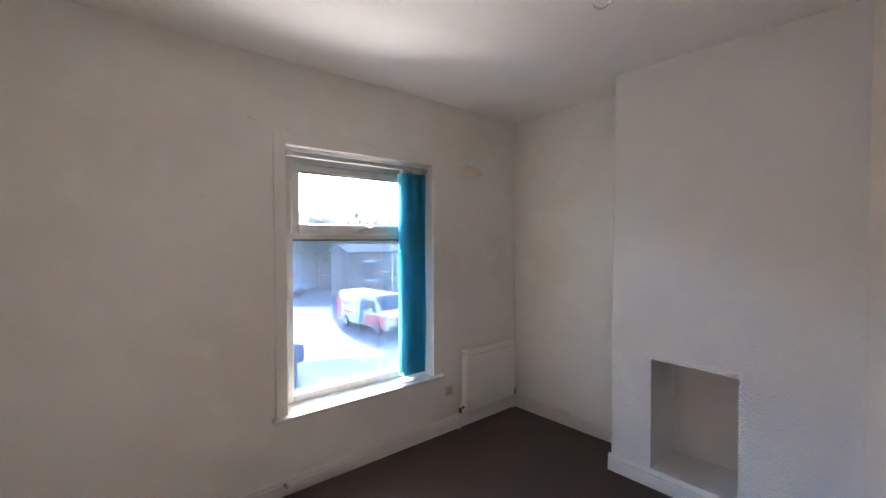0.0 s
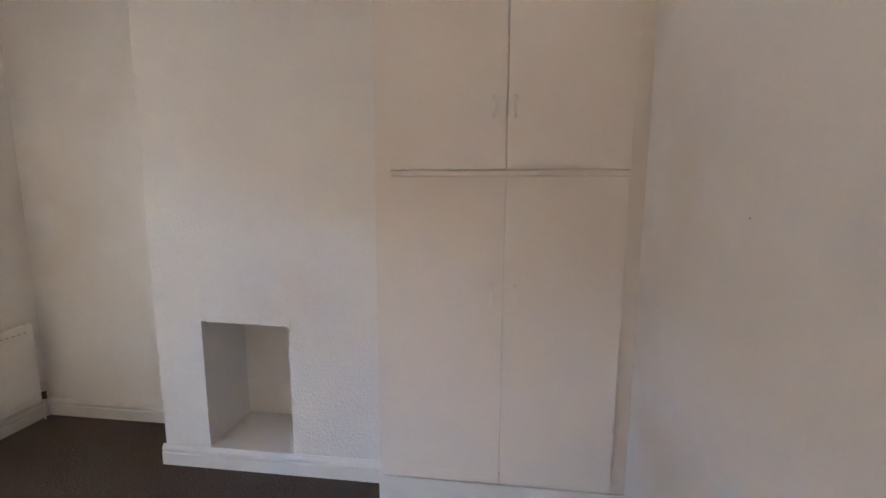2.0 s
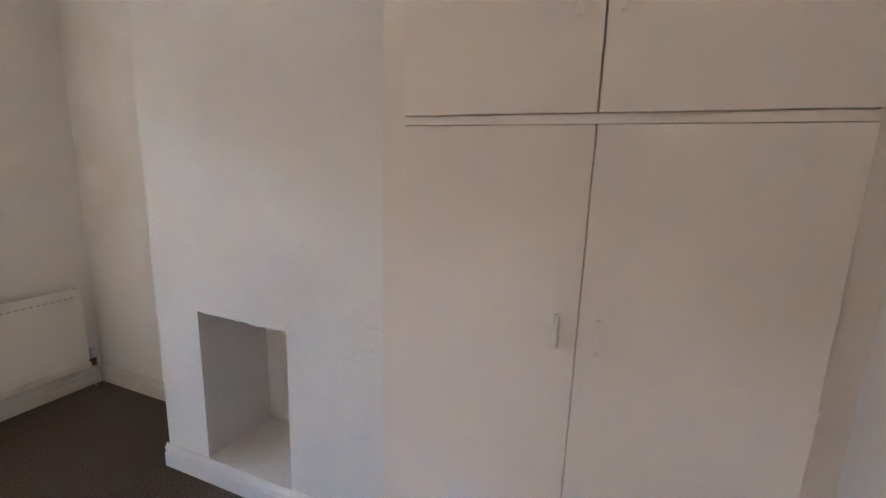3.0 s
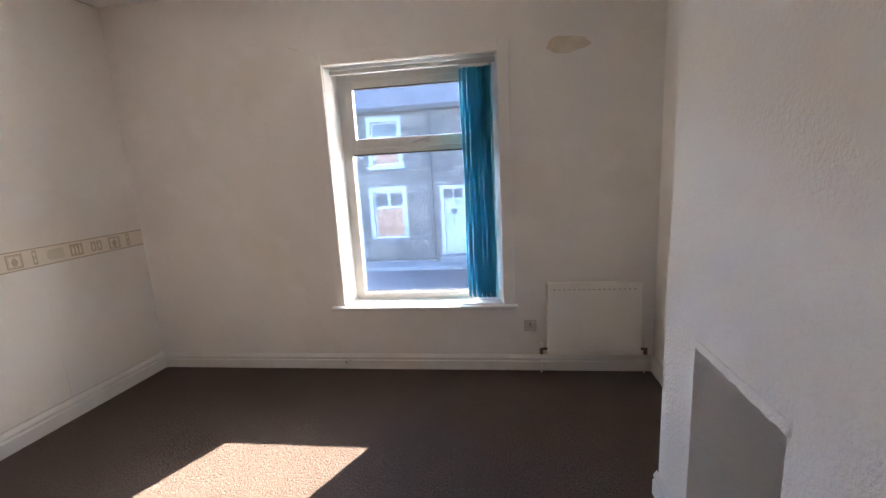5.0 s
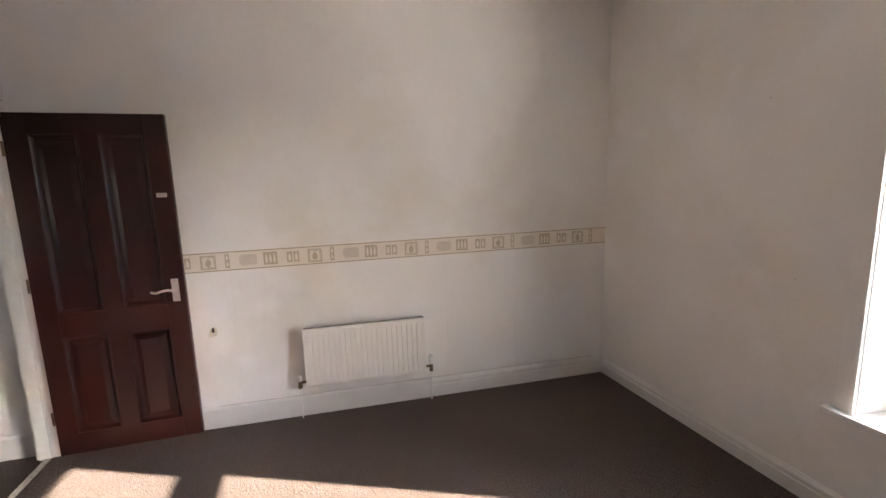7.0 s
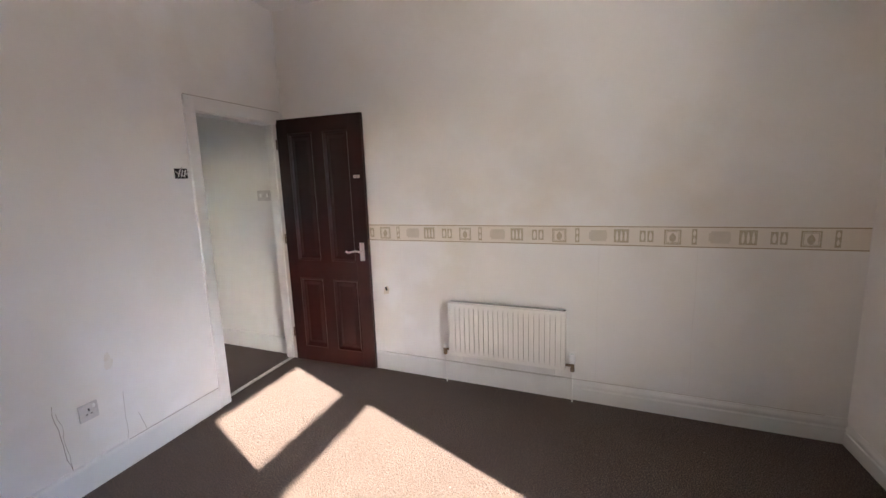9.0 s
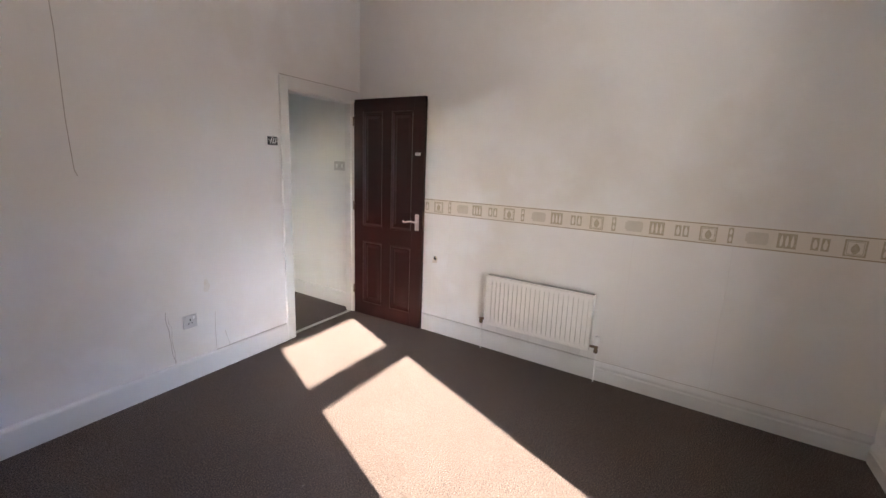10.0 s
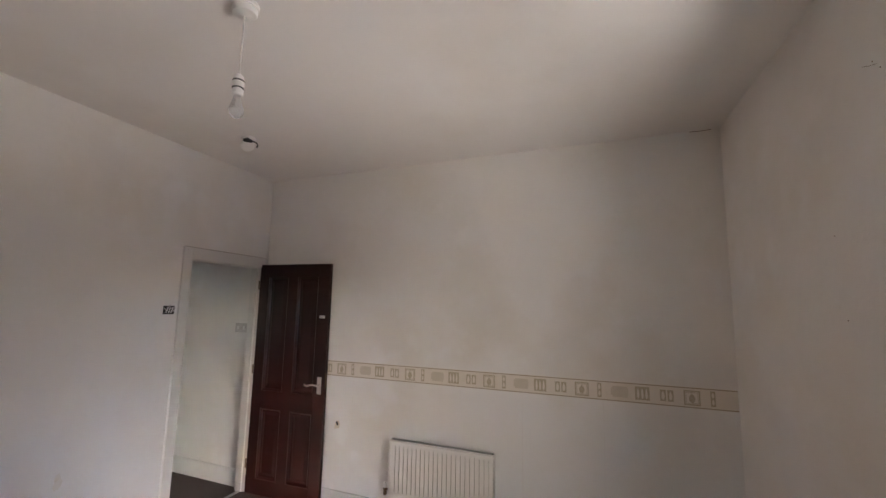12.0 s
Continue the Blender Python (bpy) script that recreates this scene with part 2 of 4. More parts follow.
def tube(bm, a, b, r0, r1=None, n=14):
    a, b = Vector(a), Vector(b)
    r = bmesh.ops.create_cone(bm, cap_ends=True, segments=n, radius1=r0, radius2=r0 if r1 is None else r1, depth=(b - a).length)
    turn = (b - a).to_track_quat("Z", "Y").to_matrix().to_4x4()
    bmesh.ops.transform(bm, matrix=Matrix.Translation((a + b) / 2) @ turn, verts=r["verts"])
    return bm


def bent(bm, pts, radius, n=8):
    """One tube through all the points."""
    pts = [Vector(p) for p in pts]
    rings = []
    for i, p in enumerate(pts):
        d = (pts[min(i + 1, len(pts) - 1)] - pts[max(i - 1, 0)]).normalized()
        q = d.to_track_quat("Z", "Y").to_matrix()
        rings.append([bm.verts.new(p + q @ Vector((radius * math.cos(2 * math.pi * k / n), radius * math.sin(2 * math.pi * k / n), 0))) for k in range(n)])
    for a, b in zip(rings, rings[1:]):
        for k in range(n):
            bm.faces.new((a[k], a[(k + 1) % n], b[(k + 1) % n], b[k]))
    bm.faces.new(list(reversed(rings[0])))
    bm.faces.new(rings[-1])
    return bm


def lathe(bm, centre, profile, n=24, m=None):
    """profile: (radius, height) pairs turned round z."""
    c = Vector(centre)
    rings = []
    for r, h in profile:
        rings.append([bm.verts.new(c + Vector((r * math.cos(2 * math.pi * i / n), r * math.sin(2 * math.pi * i / n), h))) for i in range(n)])
    for p, q in zip(rings, rings[1:]):
        for i in range(n):
            bm.faces.new((p[i], p[(i + 1) % n], q[(i + 1) % n], q[i]))
    bm.faces.new(list(reversed(rings[0])))
    bm.faces.new(rings[-1])
    if m is not None:
        bmesh.ops.transform(bm, matrix=m, verts=[v for r in rings for v in r])
    return bm


def prism(bm, outline, offset):
    """A flat outline of 3D points, pushed along offset."""
    o = Vector(offset)
    lo = [bm.verts.new(Vector(p)) for p in outline]
    hi = [bm.verts.new(Vector(p) + o) for p in outline]
    bm.faces.new(list(reversed(lo)))
    bm.faces.new(hi)
    for i in range(len(lo)):
        j = (i + 1) % len(lo)
        bm.faces.new((lo[i], lo[j], hi[j], hi[i]))
    return bm


def mesh_from(name, bm, mat, smooth=False):
    bmesh.ops.recalc_face_normals(bm, faces=bm.faces[:])
    me = bpy.data.meshes.new(name)
    bm.to_mesh(me)
    bm.free()
    me.materials.append(mat)
    if smooth:
        for p in me.polygons:
            p.use_smooth = True
        me.set_sharp_from_angle(angle=radians(35))
    return me


def part(name, bm, mat, parent=None, label="", smooth=False, at=None):
    ob = new(name, mesh_from(name, bm, mat, smooth))
    if parent is not None:
        ob.parent = parent
    if at is not None:
        ob.matrix_basis = at
    if label:
        ob["label"] = label
    return ob


def thing(name, label, category, at=None, group="", kind=""):
    ob = new(name)
    ob.empty_display_size = 0.1
    if at is not None:
        ob.matrix_basis = at
    return tagged(ob, label, category, group, kind)


def structure(name, bm, mat, label, category, smooth=False):
    return tagged(part(name, bm, mat, smooth=smooth), label, category, kind="structure")


def sweep(bm, p0, p1, profile, inward):
    """A moulding from p0 to p1; profile: (proud, height) pairs; inward: the way it stands proud."""
    n = Vector(inward)
    up = Vector((0, 0, 1))
    a = [Vector(p0) + n * d + up * h for d, h in profile]
    return prism(bm, a, Vector(p1) - Vector(p0))


def slab(us, zs, holes, place):
    """One closed wall: a grid of cells in (u, z) without those in holes; place(u, depth, z) with depth 0 or 1."""
    solid = {(i, k) for i in range(len(us) - 1) for k in range(len(zs) - 1)} - set(holes)
    bm = bmesh.new()
    made = {}

    def v(i, d, k):
        if (i, d, k) not in made:
            made[i, d, k] = bm.verts.new(place(us[i], d, zs[k]))
        return made[i, d, k]

    for i, k in solid:
        for d in (0, 1):
            bm.faces.new((v(i, d, k), v(i + 1, d, k), v(i + 1, d, k + 1), v(i, d, k + 1)))
        for (di, dk), (a, b) in (((-1, 0), ((0, 0), (0, 1))), ((1, 0), ((1, 0), (1, 1))), ((0, -1), ((0, 0), (1, 0))), ((0, 1), ((0, 1), (1, 1)))):
            if (i + di, k + dk) not in solid:
                p, q = (i + a[0], k + a[1]), (i + b[0], k + b[1])
                bm.faces.new((v(p[0], 0, p[1]), v(q[0], 0, q[1]), v(q[0], 1, q[1]), v(p[0], 1, p[1])))
    return bm


# ---- the room ----
YW = 3.70          # window wall
H = 2.807          # ceiling
XR = 3.915         # alcove wall
XB = 3.524         # chimney breast
YB0, YB1 = 1.16, 2.473
XL0, XL1 = -0.25, 0.0   # left wall at the back and at the window
T = 0.12
YO = 4.04          # outer face of the window wall
DX0, DX1, DH = -0.19, 0.577, 1.965
WX0, WX1, WZ0, WZ1 = 1.644, 2.862, 0.518, 2.27
left_dir = Vector((XL1 - XL0, YW, 0)).normalized()
left_in = Vector((left_dir.y, -left_dir.x, 0))


def left_at(y):
    return XL0 + (XL1 - XL0) * y / YW


structure("floor", boxed(-1.6, 4.2, -2.0, YW, -0.2, 0.0), CARPET, "dark brown cut-pile carpet, worn and flecked with lint", "carpet")
structure("ceiling", boxed(-1.6, 4.2, -2.0, YO, H, H + 0.2), CEILING, "off-white painted plaster ceiling with slight unevenness", "ceiling")

bm = slab([-0.45, DX0, DX1, 4.2], [0, DH, H], [(1, 0)], lambda u, d, z: (u, -T * d, z))
structure("wall_back", bm, WALL, "off-white painted plaster wall with cracks and stains", "wall")
structure("wall_left", prism(bmesh.new(), [(XL0, 0, 0), (XL1, YW, 0), (XL1 - 0.3, YW, 0), (XL0 - 0.3, 0, 0)], (0, 0, H)), WALL,
          "off-white papered wall with faint vertical seams", "wall")
structure("wall_right", boxed(XR, XR + 0.3, 0, YW, 0, H), WALL, "off-white painted alcove wall", "wall")
bm = slab([-0.3, WX0, WX1, 4.2], [0, WZ0 - 0.03, WZ1, H], [(1, 1)], lambda u, d, z: (u, YW + (YO - YW) * d, z))
structure("wall_window", bm, WALL, "off-white painted plaster wall round the sash opening", "wall")

# chimney breast with its open niche
NY0, NY1, NZ0, NZ1 = 1.703, 2.2, 0.12, 0.868
bm = slab([YB0 - 0.06, NY0, NY1, YB1], [0, NZ0, NZ1, H], [(1, 1)], lambda u, d, z: (XB + (XR - XB) * d, u, z))
corner = [e for e in bm.edges if all(abs(v.co.x - XB) < 1e-4 and abs(v.co.y - YB1) < 1e-4 for v in e.verts)]
bmesh.ops.bevel(bm, geom=corner, offset=0.032, segments=5, profile=0.5, affect="EDGES")
structure("chimney_breast", bm, BREAST, "white painted chimney breast in heavily embossed wallpaper with a square niche", "chimney breast", True)
bm = bmesh.new()
rag = random.Random(8)
lip = [(NY0 - 0.014 + (NY1 - NY0 + 0.028) * i / 14, rag.uniform(-0.004, 0.004)) for i in range(15)]
low = [(XB - 0.011, y, NZ1 - 0.02 + 0.012 * i / 14 + d) for i, (y, d) in enumerate(lip)]
top = [(XB - 0.006, y, NZ1 + 0.014 - 0.4 * d) for y, d in reversed(lip)]
prism(bm, low + top, (0.03, 0, 0))
structure("niche_trim", bm, BREAST, "ragged painted plaster lip over the niche", "trim")

# landing beyond the doorway
structure("wall_landing_side", prism(bmesh.new(), [(-0.245, -T, 0), (-0.36, -1.9, 0), (-0.6, -1.9, 0), (-0.5, -T, 0)], (0, 0, H)), WALL, "grey-white painted landing wall in shade", "wall")
bm = bmesh.new()
box(bm, -0.6, 0.75, -2.1, -1.9, 0, H)
box(bm, 1.1, 4.2, -2.1, -1.9, 0, H)
# unseen slot, added so sky light reaches the landing
box(bm, 0.75, 1.1, -2.1, -1.9, 0, 1.45)
box(bm, 0.75, 1.1, -2.1, -1.9, 1.59, H)
structure("wall_landing_end", bm, WALL, "off-white painted landing end wall with an added light slot", "wall")
structure("wall_landing_far", boxed(1.2, 1.3, -1.9, -T, 0, H), WALL, "off-white painted landing side wall", "wall")

# skirting
OGEE = [(0, 0), (0.018, 0), (0.018, 0.07), (0.012, 0.076), (0.012, 0.084), (0.016, 0.09), (0.014, 0.1), (0.006, 0.112), (0.004, 0.118), (0, 0.12)]
TALL_OGEE = [(d, h * 1.18) for d, h in OGEE]
PLAIN = [(0, 0), (0.02, 0), (0.02, 0.13), (0.015, 0.142), (0.004, 0.146), (0, 0.146)]
structure("baseboard_window", sweep(bmesh.new(), (XL1 + 0.022, YW, 0), (XR - 0.019, YW, 0), OGEE, (0, -1, 0)), TRIM, "white moulded skirting board with chipped paint", "skirting board")
structure("baseboard_left", sweep(bmesh.new(), (XL0, 0.02, 0), (left_at(2.28), 2.28, 0), PLAIN, left_in), TRIM, "plain tall white skirting board", "skirting board")
structure("baseboard_left_moulded", sweep(bmesh.new(), (left_at(2.281), 2.281, 0), (left_at(YW - 0.001), YW - 0.001, 0), TALL_OGEE, left_in), TRIM, "white moulded skirting board under the papered wall", "skirting board")
structure("baseboard_back", sweep(bmesh.new(), (DX1 + 0.078, 0, 0), (3.379, 0, 0), PLAIN, (0, 1, 0)), TRIM, "plain white skirting board with a split joint", "skirting board")
structure("baseboard_alcove", sweep(bmesh.new(), (XR, YB1, 0), (XR, YW, 0), OGEE, (-1, 0, 0)), TRIM, "white moulded skirting board in the alcove", "skirting board")
structure("baseboard_breast", sweep(bmesh.new(), (XB, 1.1, 0), (XB, YB1 + 0.018, 0), OGEE, (-1, 0, 0)), TRIM, "white moulded skirting board on the chimney breast", "skirting board")
structure("baseboard_breast_side", sweep(bmesh.new(), (XB, YB1, 0), (XR - 0.019, YB1, 0), OGEE, (0, 1, 0)), TRIM, "short white moulded skirting return", "skirting board")
structure("baseboard_landing", sweep(bmesh.new(), (-0.247, -T - 0.02, 0), (-0.358, -1.89, 0), PLAIN, (1, -0.06, 0)), TRIM, "white landing skirting board with chips", "skirting board")

# ---- window ----
win = thing("window_1", "white plastic casement window with top-hung vent in a deep painted reveal", "window", kind="structure")
FY0, FY1 = 3.865, 3.935
FX0, FX1 = 1.69, 2.83
bm = bmesh.new()
fb = 0.065
box(bm, FX0 - 0.046, FX0 + fb, FY0, FY1, 0.5, WZ1, 0.006)
box(bm, FX1 - fb, FX1 + 0.035, FY0, FY1, 0.5, WZ1, 0.006)
box(bm, FX0 + fb, FX1 - fb, FY0, FY1, WZ1 - 0.1, WZ1, 0.006)
box(bm, FX0 + fb, FX1 - fb, FY0, FY1, 0.5, 0.568, 0.006)
box(bm, FX0 + fb, FX1 - fb, FY0, FY0 + 0.036, 1.66, 1.7, 0.004)
part("frame", bm, UPVC, win)
bm = bmesh.new()
SZ0, SZ1 = 1.695, 2.188
sx0, sx1 = FX0 + fb - 0.018, FX1 - fb + 0.018
for a in ((sx0, sx0 + 0.06, SZ0, SZ1), (sx1 - 0.06, sx1, SZ0, SZ1), (sx0 + 0.06, sx1 - 0.06, SZ1 - 0.056, SZ1), (sx0 + 0.06, sx1 - 0.06, SZ0, SZ0 + 0.075)):
    box(bm, a[0], a[1], FY0 - 0.018, FY0 + 0.03, a[2], a[3], 0.008)
vent = part("vent_sash", bm, UPVC, win)
bm = bmesh.new()
hx = 2.34
box(bm, hx - 0.02, hx + 0.02, FY0 - 0.03, FY0 - 0.016, SZ0 + 0.026, SZ0 + 0.056, 0.004)
prism(bm, [(hx - 0.112, FY0 - 0.05, SZ0 + 0.022), (hx + 0.02, FY0 - 0.05, SZ0 + 0.042), (hx + 0.018, FY0 - 0.05, SZ0 + 0.062), (hx - 0.112, FY0 - 0.05, SZ0 + 0.036)], (0, 0.014, 0))
tube(bm, (hx, FY0 - 0.036, SZ0 + 0.04), (hx, FY0 - 0.018, SZ0 + 0.04), 0.009)
part("handle", bm, GREYRAIL, vent, "grey worn espagnolette handle", True)
for z0, z1, yy in ((0.565, 1.662, 3.903), (1.76, 2.15, 3.885)):
    p = part("pane", boxed(FX0 + 0.055, FX1 - 0.055, yy, yy + 0.006, z0, z1), GLASS, win, "dusty glass pane, tinted to dim the view outside")
    p.visible_shadow = False
bm = bmesh.new()
for x in (FX0 + fb, FX1 - fb):
    box(bm, x - 0.004, x + 0.004, 3.89, 3.901, 0.575, 1.66)
box(bm, FX0 + fb, FX1 - fb, 3.89, 3.901, 0.573, 0.581)
box(bm, FX0 + fb, FX1 - fb, 3.868, 3.901, 1.65, 1.661)
box(bm, sx0 + 0.06, sx1 - 0.06, FY0 - 0.012, FY0 + 0.016, SZ1 - 0.064, SZ1 - 0.055)
part("gasket", bm, DARK, win, "black rubber glazing gasket")
bm = bmesh.new()
box(bm, WX0 - 0.1, WX1 + 0.095, YW - 0.056, YW + 0.002, WZ0 - 0.03, WZ0, 0.008)
box(bm, WX0 + 0.002, WX1 - 0.002, YW, FY0 + 0.01, WZ0 - 0.028, WZ0 + 0.002)
part("sill", bm, SILL, win, "sunlit white painted window board")
part("outer_sill", boxed(WX0 - 0.05, WX1 + 0.05, FY1, YO + 0.06, WZ0 - 0.1, WZ0 - 0.0), WHITEPAINT, win)
bm = bmesh.new()
SPLAY = 0.043
for x, s in ((WX0, 1), (WX1, -1)):
    prism(bm, [(x - s * 0.002, YW + 0.003, WZ0 + 0.003), (x + s * 0.004, YW + 0.003, WZ0 + 0.003), (x + s * SPLAY, FY0, WZ0 + 0.003), (x - s * 0.002, FY0, WZ0 + 0.003)],
          (0, 0, WZ1 - WZ0 - 0.004))
box(bm, WX0 + 0.006, WX1 - 0.006, YW + 0.003, FY0, WZ1 - 0.006, WZ1 + 0.002)
bmesh.ops.recalc_face_normals(bm, faces=bm.faces[:])
part("reveal_lining", bm, SILL, win)
bm = bmesh.new()
aw = 0.075
box(bm, WX0 - aw, WX0, YW - 0.016, YW, WZ0, WZ1 + aw, 0.004)
box(bm, WX1, WX1 + aw, YW - 0.016, YW, WZ0, WZ1 + aw, 0.004)
box(bm, WX0, WX1, YW - 0.0155, YW, WZ1, WZ1 + aw + 0.01, 0.004)
part("architrave", bm, WALL, win, "flat painted architrave round the window")

# ---- vertical blind, drawn to one side ----
blind = thing("vertical_blind", "teal fabric vertical blind drawn aside on its rail", "window blind")
bm = boxed(WX0 + 0.03, WX1 - 0.012, 3.745, 3.785, 2.215, 2.245, 0.004)
part("head_rail", bm, GREYRAIL, blind, "grey aluminium head rail")


def vane(x, turn, w, z0, z1, k):
    bm = bmesh.new()
    n = 6
    rows = []
    for j in range(9):
        z = z0 + (z1 - z0) * j / 8
        wob = 0.006 * math.sin(j * 1.1 + k * 2.1)
        row = []
        for i in range(n + 1):
            u = i / n - 0.5
            row.append(bm.verts.new((u * w, 0.008 * math.cos(u * math.pi) + wob, z)))
        rows.append(row)
    for a, b in zip(rows, rows[1:]):
        for i in range(n):
            bm.faces.new((a[i], a[i + 1], b[i + 1], b[i]))
    bmesh.ops.solidify(bm, geom=bm.faces[:], thickness=0.0008)
    v = part("vane", bm, VANE, blind, "", True, pose(x, 3.765, 0, 0, 0, turn))
    part("weight", boxed(-0.016, 0.016, 0.002, 0.008, z0 - 0.012, z0 + 0.02), PLASTIC, v, "white bottom weight")
    part("hanger", boxed(-0.012, 0.012, 0.0, 0.012, z1 - 0.002, 2.216), PLASTIC, v)


rng = random.Random(4)
for k in range(17):
    vane(2.608 + 0.0114 * k, 108 + rng.uniform(-8, 8), 0.089, 0.562, 2.19, k)
for s in (-0.035, 0.035):
    bm = bmesh.new()
    for k in range(10):
        x = 2.612 + 0.0178 * k
        a, b = (x, 3.765 + s, 0.552), (x + 0.0089, 3.765 + s, 0.535 + 0.006 * (k % 2))
        c = (x + 0.0178, 3.765 + s, 0.552)
        tube(bm, a, b, 0.002, n=5)
        tube(bm, b, c, 0.002, n=5)
    part("bottom_chain", bm, PLASTIC, blind, "white beaded bottom chain")


# ---- radiators ----
def radiator(name, label, width, height, flutes, at, trv_side, group, slots=False):
    """Stands at z of its bottom edge, back to +y at 0, front at -0.09."""
    r = thing(name, label, "radiator", at, group)
    d0, d1 = -0.1, -0.045
    bm = bmesh.new()
    if flutes:
        edge = 0.022
        nf = flutes
        step = (width - 2 * edge) / nf
        prof = [(0.0, d0 + 0.006), (edge, d0 + 0.006)]
        for i in range(nf):
            x = edge + step * i
            prof += [(x + step * 0.05, d0), (x + step * 0.86, d0), (x + step * 0.9, d0 + 0.008), (x + step * 0.97, d0 + 0.008)]
        prof += [(width - edge, d0 + 0.006), (width, d0 + 0.006)]
        rings = []
        for z, k in ((0.0, 1), (0.012, 1), (0.03, 1), (0.05, 0), (height - 0.05, 0), (height - 0.03, 1), (height - 0.01, 1), (height, 1)):
            off = 0.008 if z in (0.0, height) else 0.0
            rings.append([bm.verts.new((x, (d0 + 0.003 if k else y) + off, z)) for x, y in prof])
        for a, b in zip(rings, rings[1:]):
            for i in range(len(prof) - 1):
                bm.faces.new((a[i], a[i + 1], b[i + 1], b[i]))
        back = [bm.verts.new((x, d0 + 0.022, z)) for x, z in ((0, 0), (width, 0), (width, height), (0, height))]
        bm.faces.new(back)
    else:
        box(bm, 0, width, d0, d0 + 0.02, 0, height, 0.007)
    part("front_panel", bm, RADIATOR, r, "", True)
    bm = boxed(0.01, width - 0.01, -0.05, -0.034, 0.012, height - 0.012, 0.004)
    part("back_panel", bm, RADIATOR, r)
    bm = bmesh.new()
    n = int(width / 0.026)
    for i in range(n):
        x = 0.02 + (width - 0.04) * i / n
        box(bm, x, x + 0.0016, -0.08, -0.05, 0.03, height - 0.006)
        box(bm, x, x + 0.012, -0.08, -0.0785, 0.03, height - 0.006)
    part("convector_fins", bm, RADIATOR, r)
    if flutes:
        # dark plate under the bars stands for the shade inside the slots
        bm = boxed(0.004, width - 0.004, d0 + 0.022, -0.05, height - 0.004, height + 0.001)
        grille = part("top_grille", bm, DARK, r, "slotted convector top with its shaded slots coloured dark")
        bm = bmesh.new()
        n = 60
        for i in range(n):
            x = 0.008 + (width - 0.018) * i / n
            box(bm, x, x + 0.0045, d0 + 0.022, -0.05, height - 0.002, height + 0.004)
        part("grille_bar", bm, RADIATOR, grille, "row of thin white grille bars")
    for x0, x1 in ((-0.002, 0.006), (width - 0.006, width + 0.002)):
        part("side_panel", boxed(x0, x1, d0 + 0.004, -0.034, 0.006, height - 0.004, 0.003), RADIATOR, r)
    if slots:
        n = 17
        # upper row is coloured darker as the dimples' shade; lower row stays pale
        for zz, mat in ((height - 0.05, MOTIF), (0.035, TRIM)):
            bm = bmesh.new()
            for i in range(n):
                x = 0.03 + (width - 0.06) * (i + 0.15) / n
                box(bm, x, x + (width - 0.06) / n * 0.55, d0 - 0.002, d0 + 0.001, zz - 0.003, zz + 0.003, 0.001)
            part("weld_line", bm, material("seam_shadow_paint", (0.45, 0.42, 0.38), 0.6) if mat is MOTIF else mat, r, "row of pressed spot-weld dimples, upper row coloured as shade")
    for x in (0.0, width):
        s = -1 if x == 0 else 1
        vx = x + s * 0.045
        part("pipe", tube(bmesh.new(), (vx, -0.06, 0.03), (vx, -0.045, -at.translation.z), 0.0045, n=10), WALL, r, "", True)
        bm = tube(bmesh.new(), (x, -0.06, 0.03), (vx + s * 0.012, -0.06, 0.03), 0.009)
        lathe(bm, (vx, -0.06, 0), [(0.009, -0.012), (0.014, -0.008), (0.014, 0.012), (0.011, 0.016), (0.011, 0.046), (0.008, 0.052)], 12)
        part("valve", bm, BRASS, r, "tarnished metal valve", True)
        if s == trv_side:
            bm = lathe(bmesh.new(), (vx, -0.06, 0.045), [(0.013, 0), (0.019, 0.006), (0.02, 0.045), (0.017, 0.062), (0.008, 0.068)], 16)
        else:
            bm = lathe(bmesh.new(), (vx, -0.06, 0.04), [(0.012, 0), (0.014, 0.004), (0.013, 0.03), (0.006, 0.036)], 14)
        part("valve_head", bm, PLASTIC, r, "white plastic valve cap", True)
    part("bleed_plug", tube(bmesh.new(), (-0.006, -0.06, height - 0.035), (0.004, -0.06, height - 0.035), 0.011), STEEL, r, "", True)
    for bx in (width * 0.2, width * 0.8):
        part("bracket", boxed(bx, bx + 0.03, -0.036, 0.0, 0.06, height - 0.08, 0.002), STEEL, r)
    return r


radiator("panel_radiator", "flat white enamel panel radiator under a stain on the window wall", 0.63, 0.535, 0,
         pose(3.165, YW - 0.002, 0.163), 1, "radiators", True)
ang = math.degrees(math.atan2(left_dir.y, left_dir.x))
y0 = 1.432
radiator("fluted_radiator", "white fluted convector radiator on the papered wall", 0.805, 0.4, 22,
         Matrix.Translation(Vector((left_at(y0), y0, 0.232)) + left_in * 0.002) @ pose(0, 0, 0, 0, 0, ang), 1, "radiators")

# ---- alcove cupboard ----
cup = thing("alcove_cupboard", "cream painted built-in alcove cupboard with four flat doors", "cupboard")
CX = 3.38
CY0, CY1 = -0.01, 1.175
bm = bmesh.new()
box(bm, CX, CX + 0.04, 1.1, CY1, 0, H - 0.001, 0.003)
box(bm, CX, CX + 0.04, CY0, 0.066, 0, H - 0.001, 0.003)
box(bm, CX - 0.011, CX + 0.04, 0.066, 1.1, 1.628, 1.65)
box(bm, CX, CX + 0.04, 0.066, 1.1, 0.15, 0.168)
box(bm, CX + 0.006, CX + 0.04, 0.066, 1.1, 2.378, H - 0.001)
part("frame", bm, CUPBOARD, cup)
part("side_panel", boxed(CX + 0.04, XB + 0.02, CY1 - 0.024, CY1 - 0.002, 0, H - 0.001), CUPBOARD, cup)
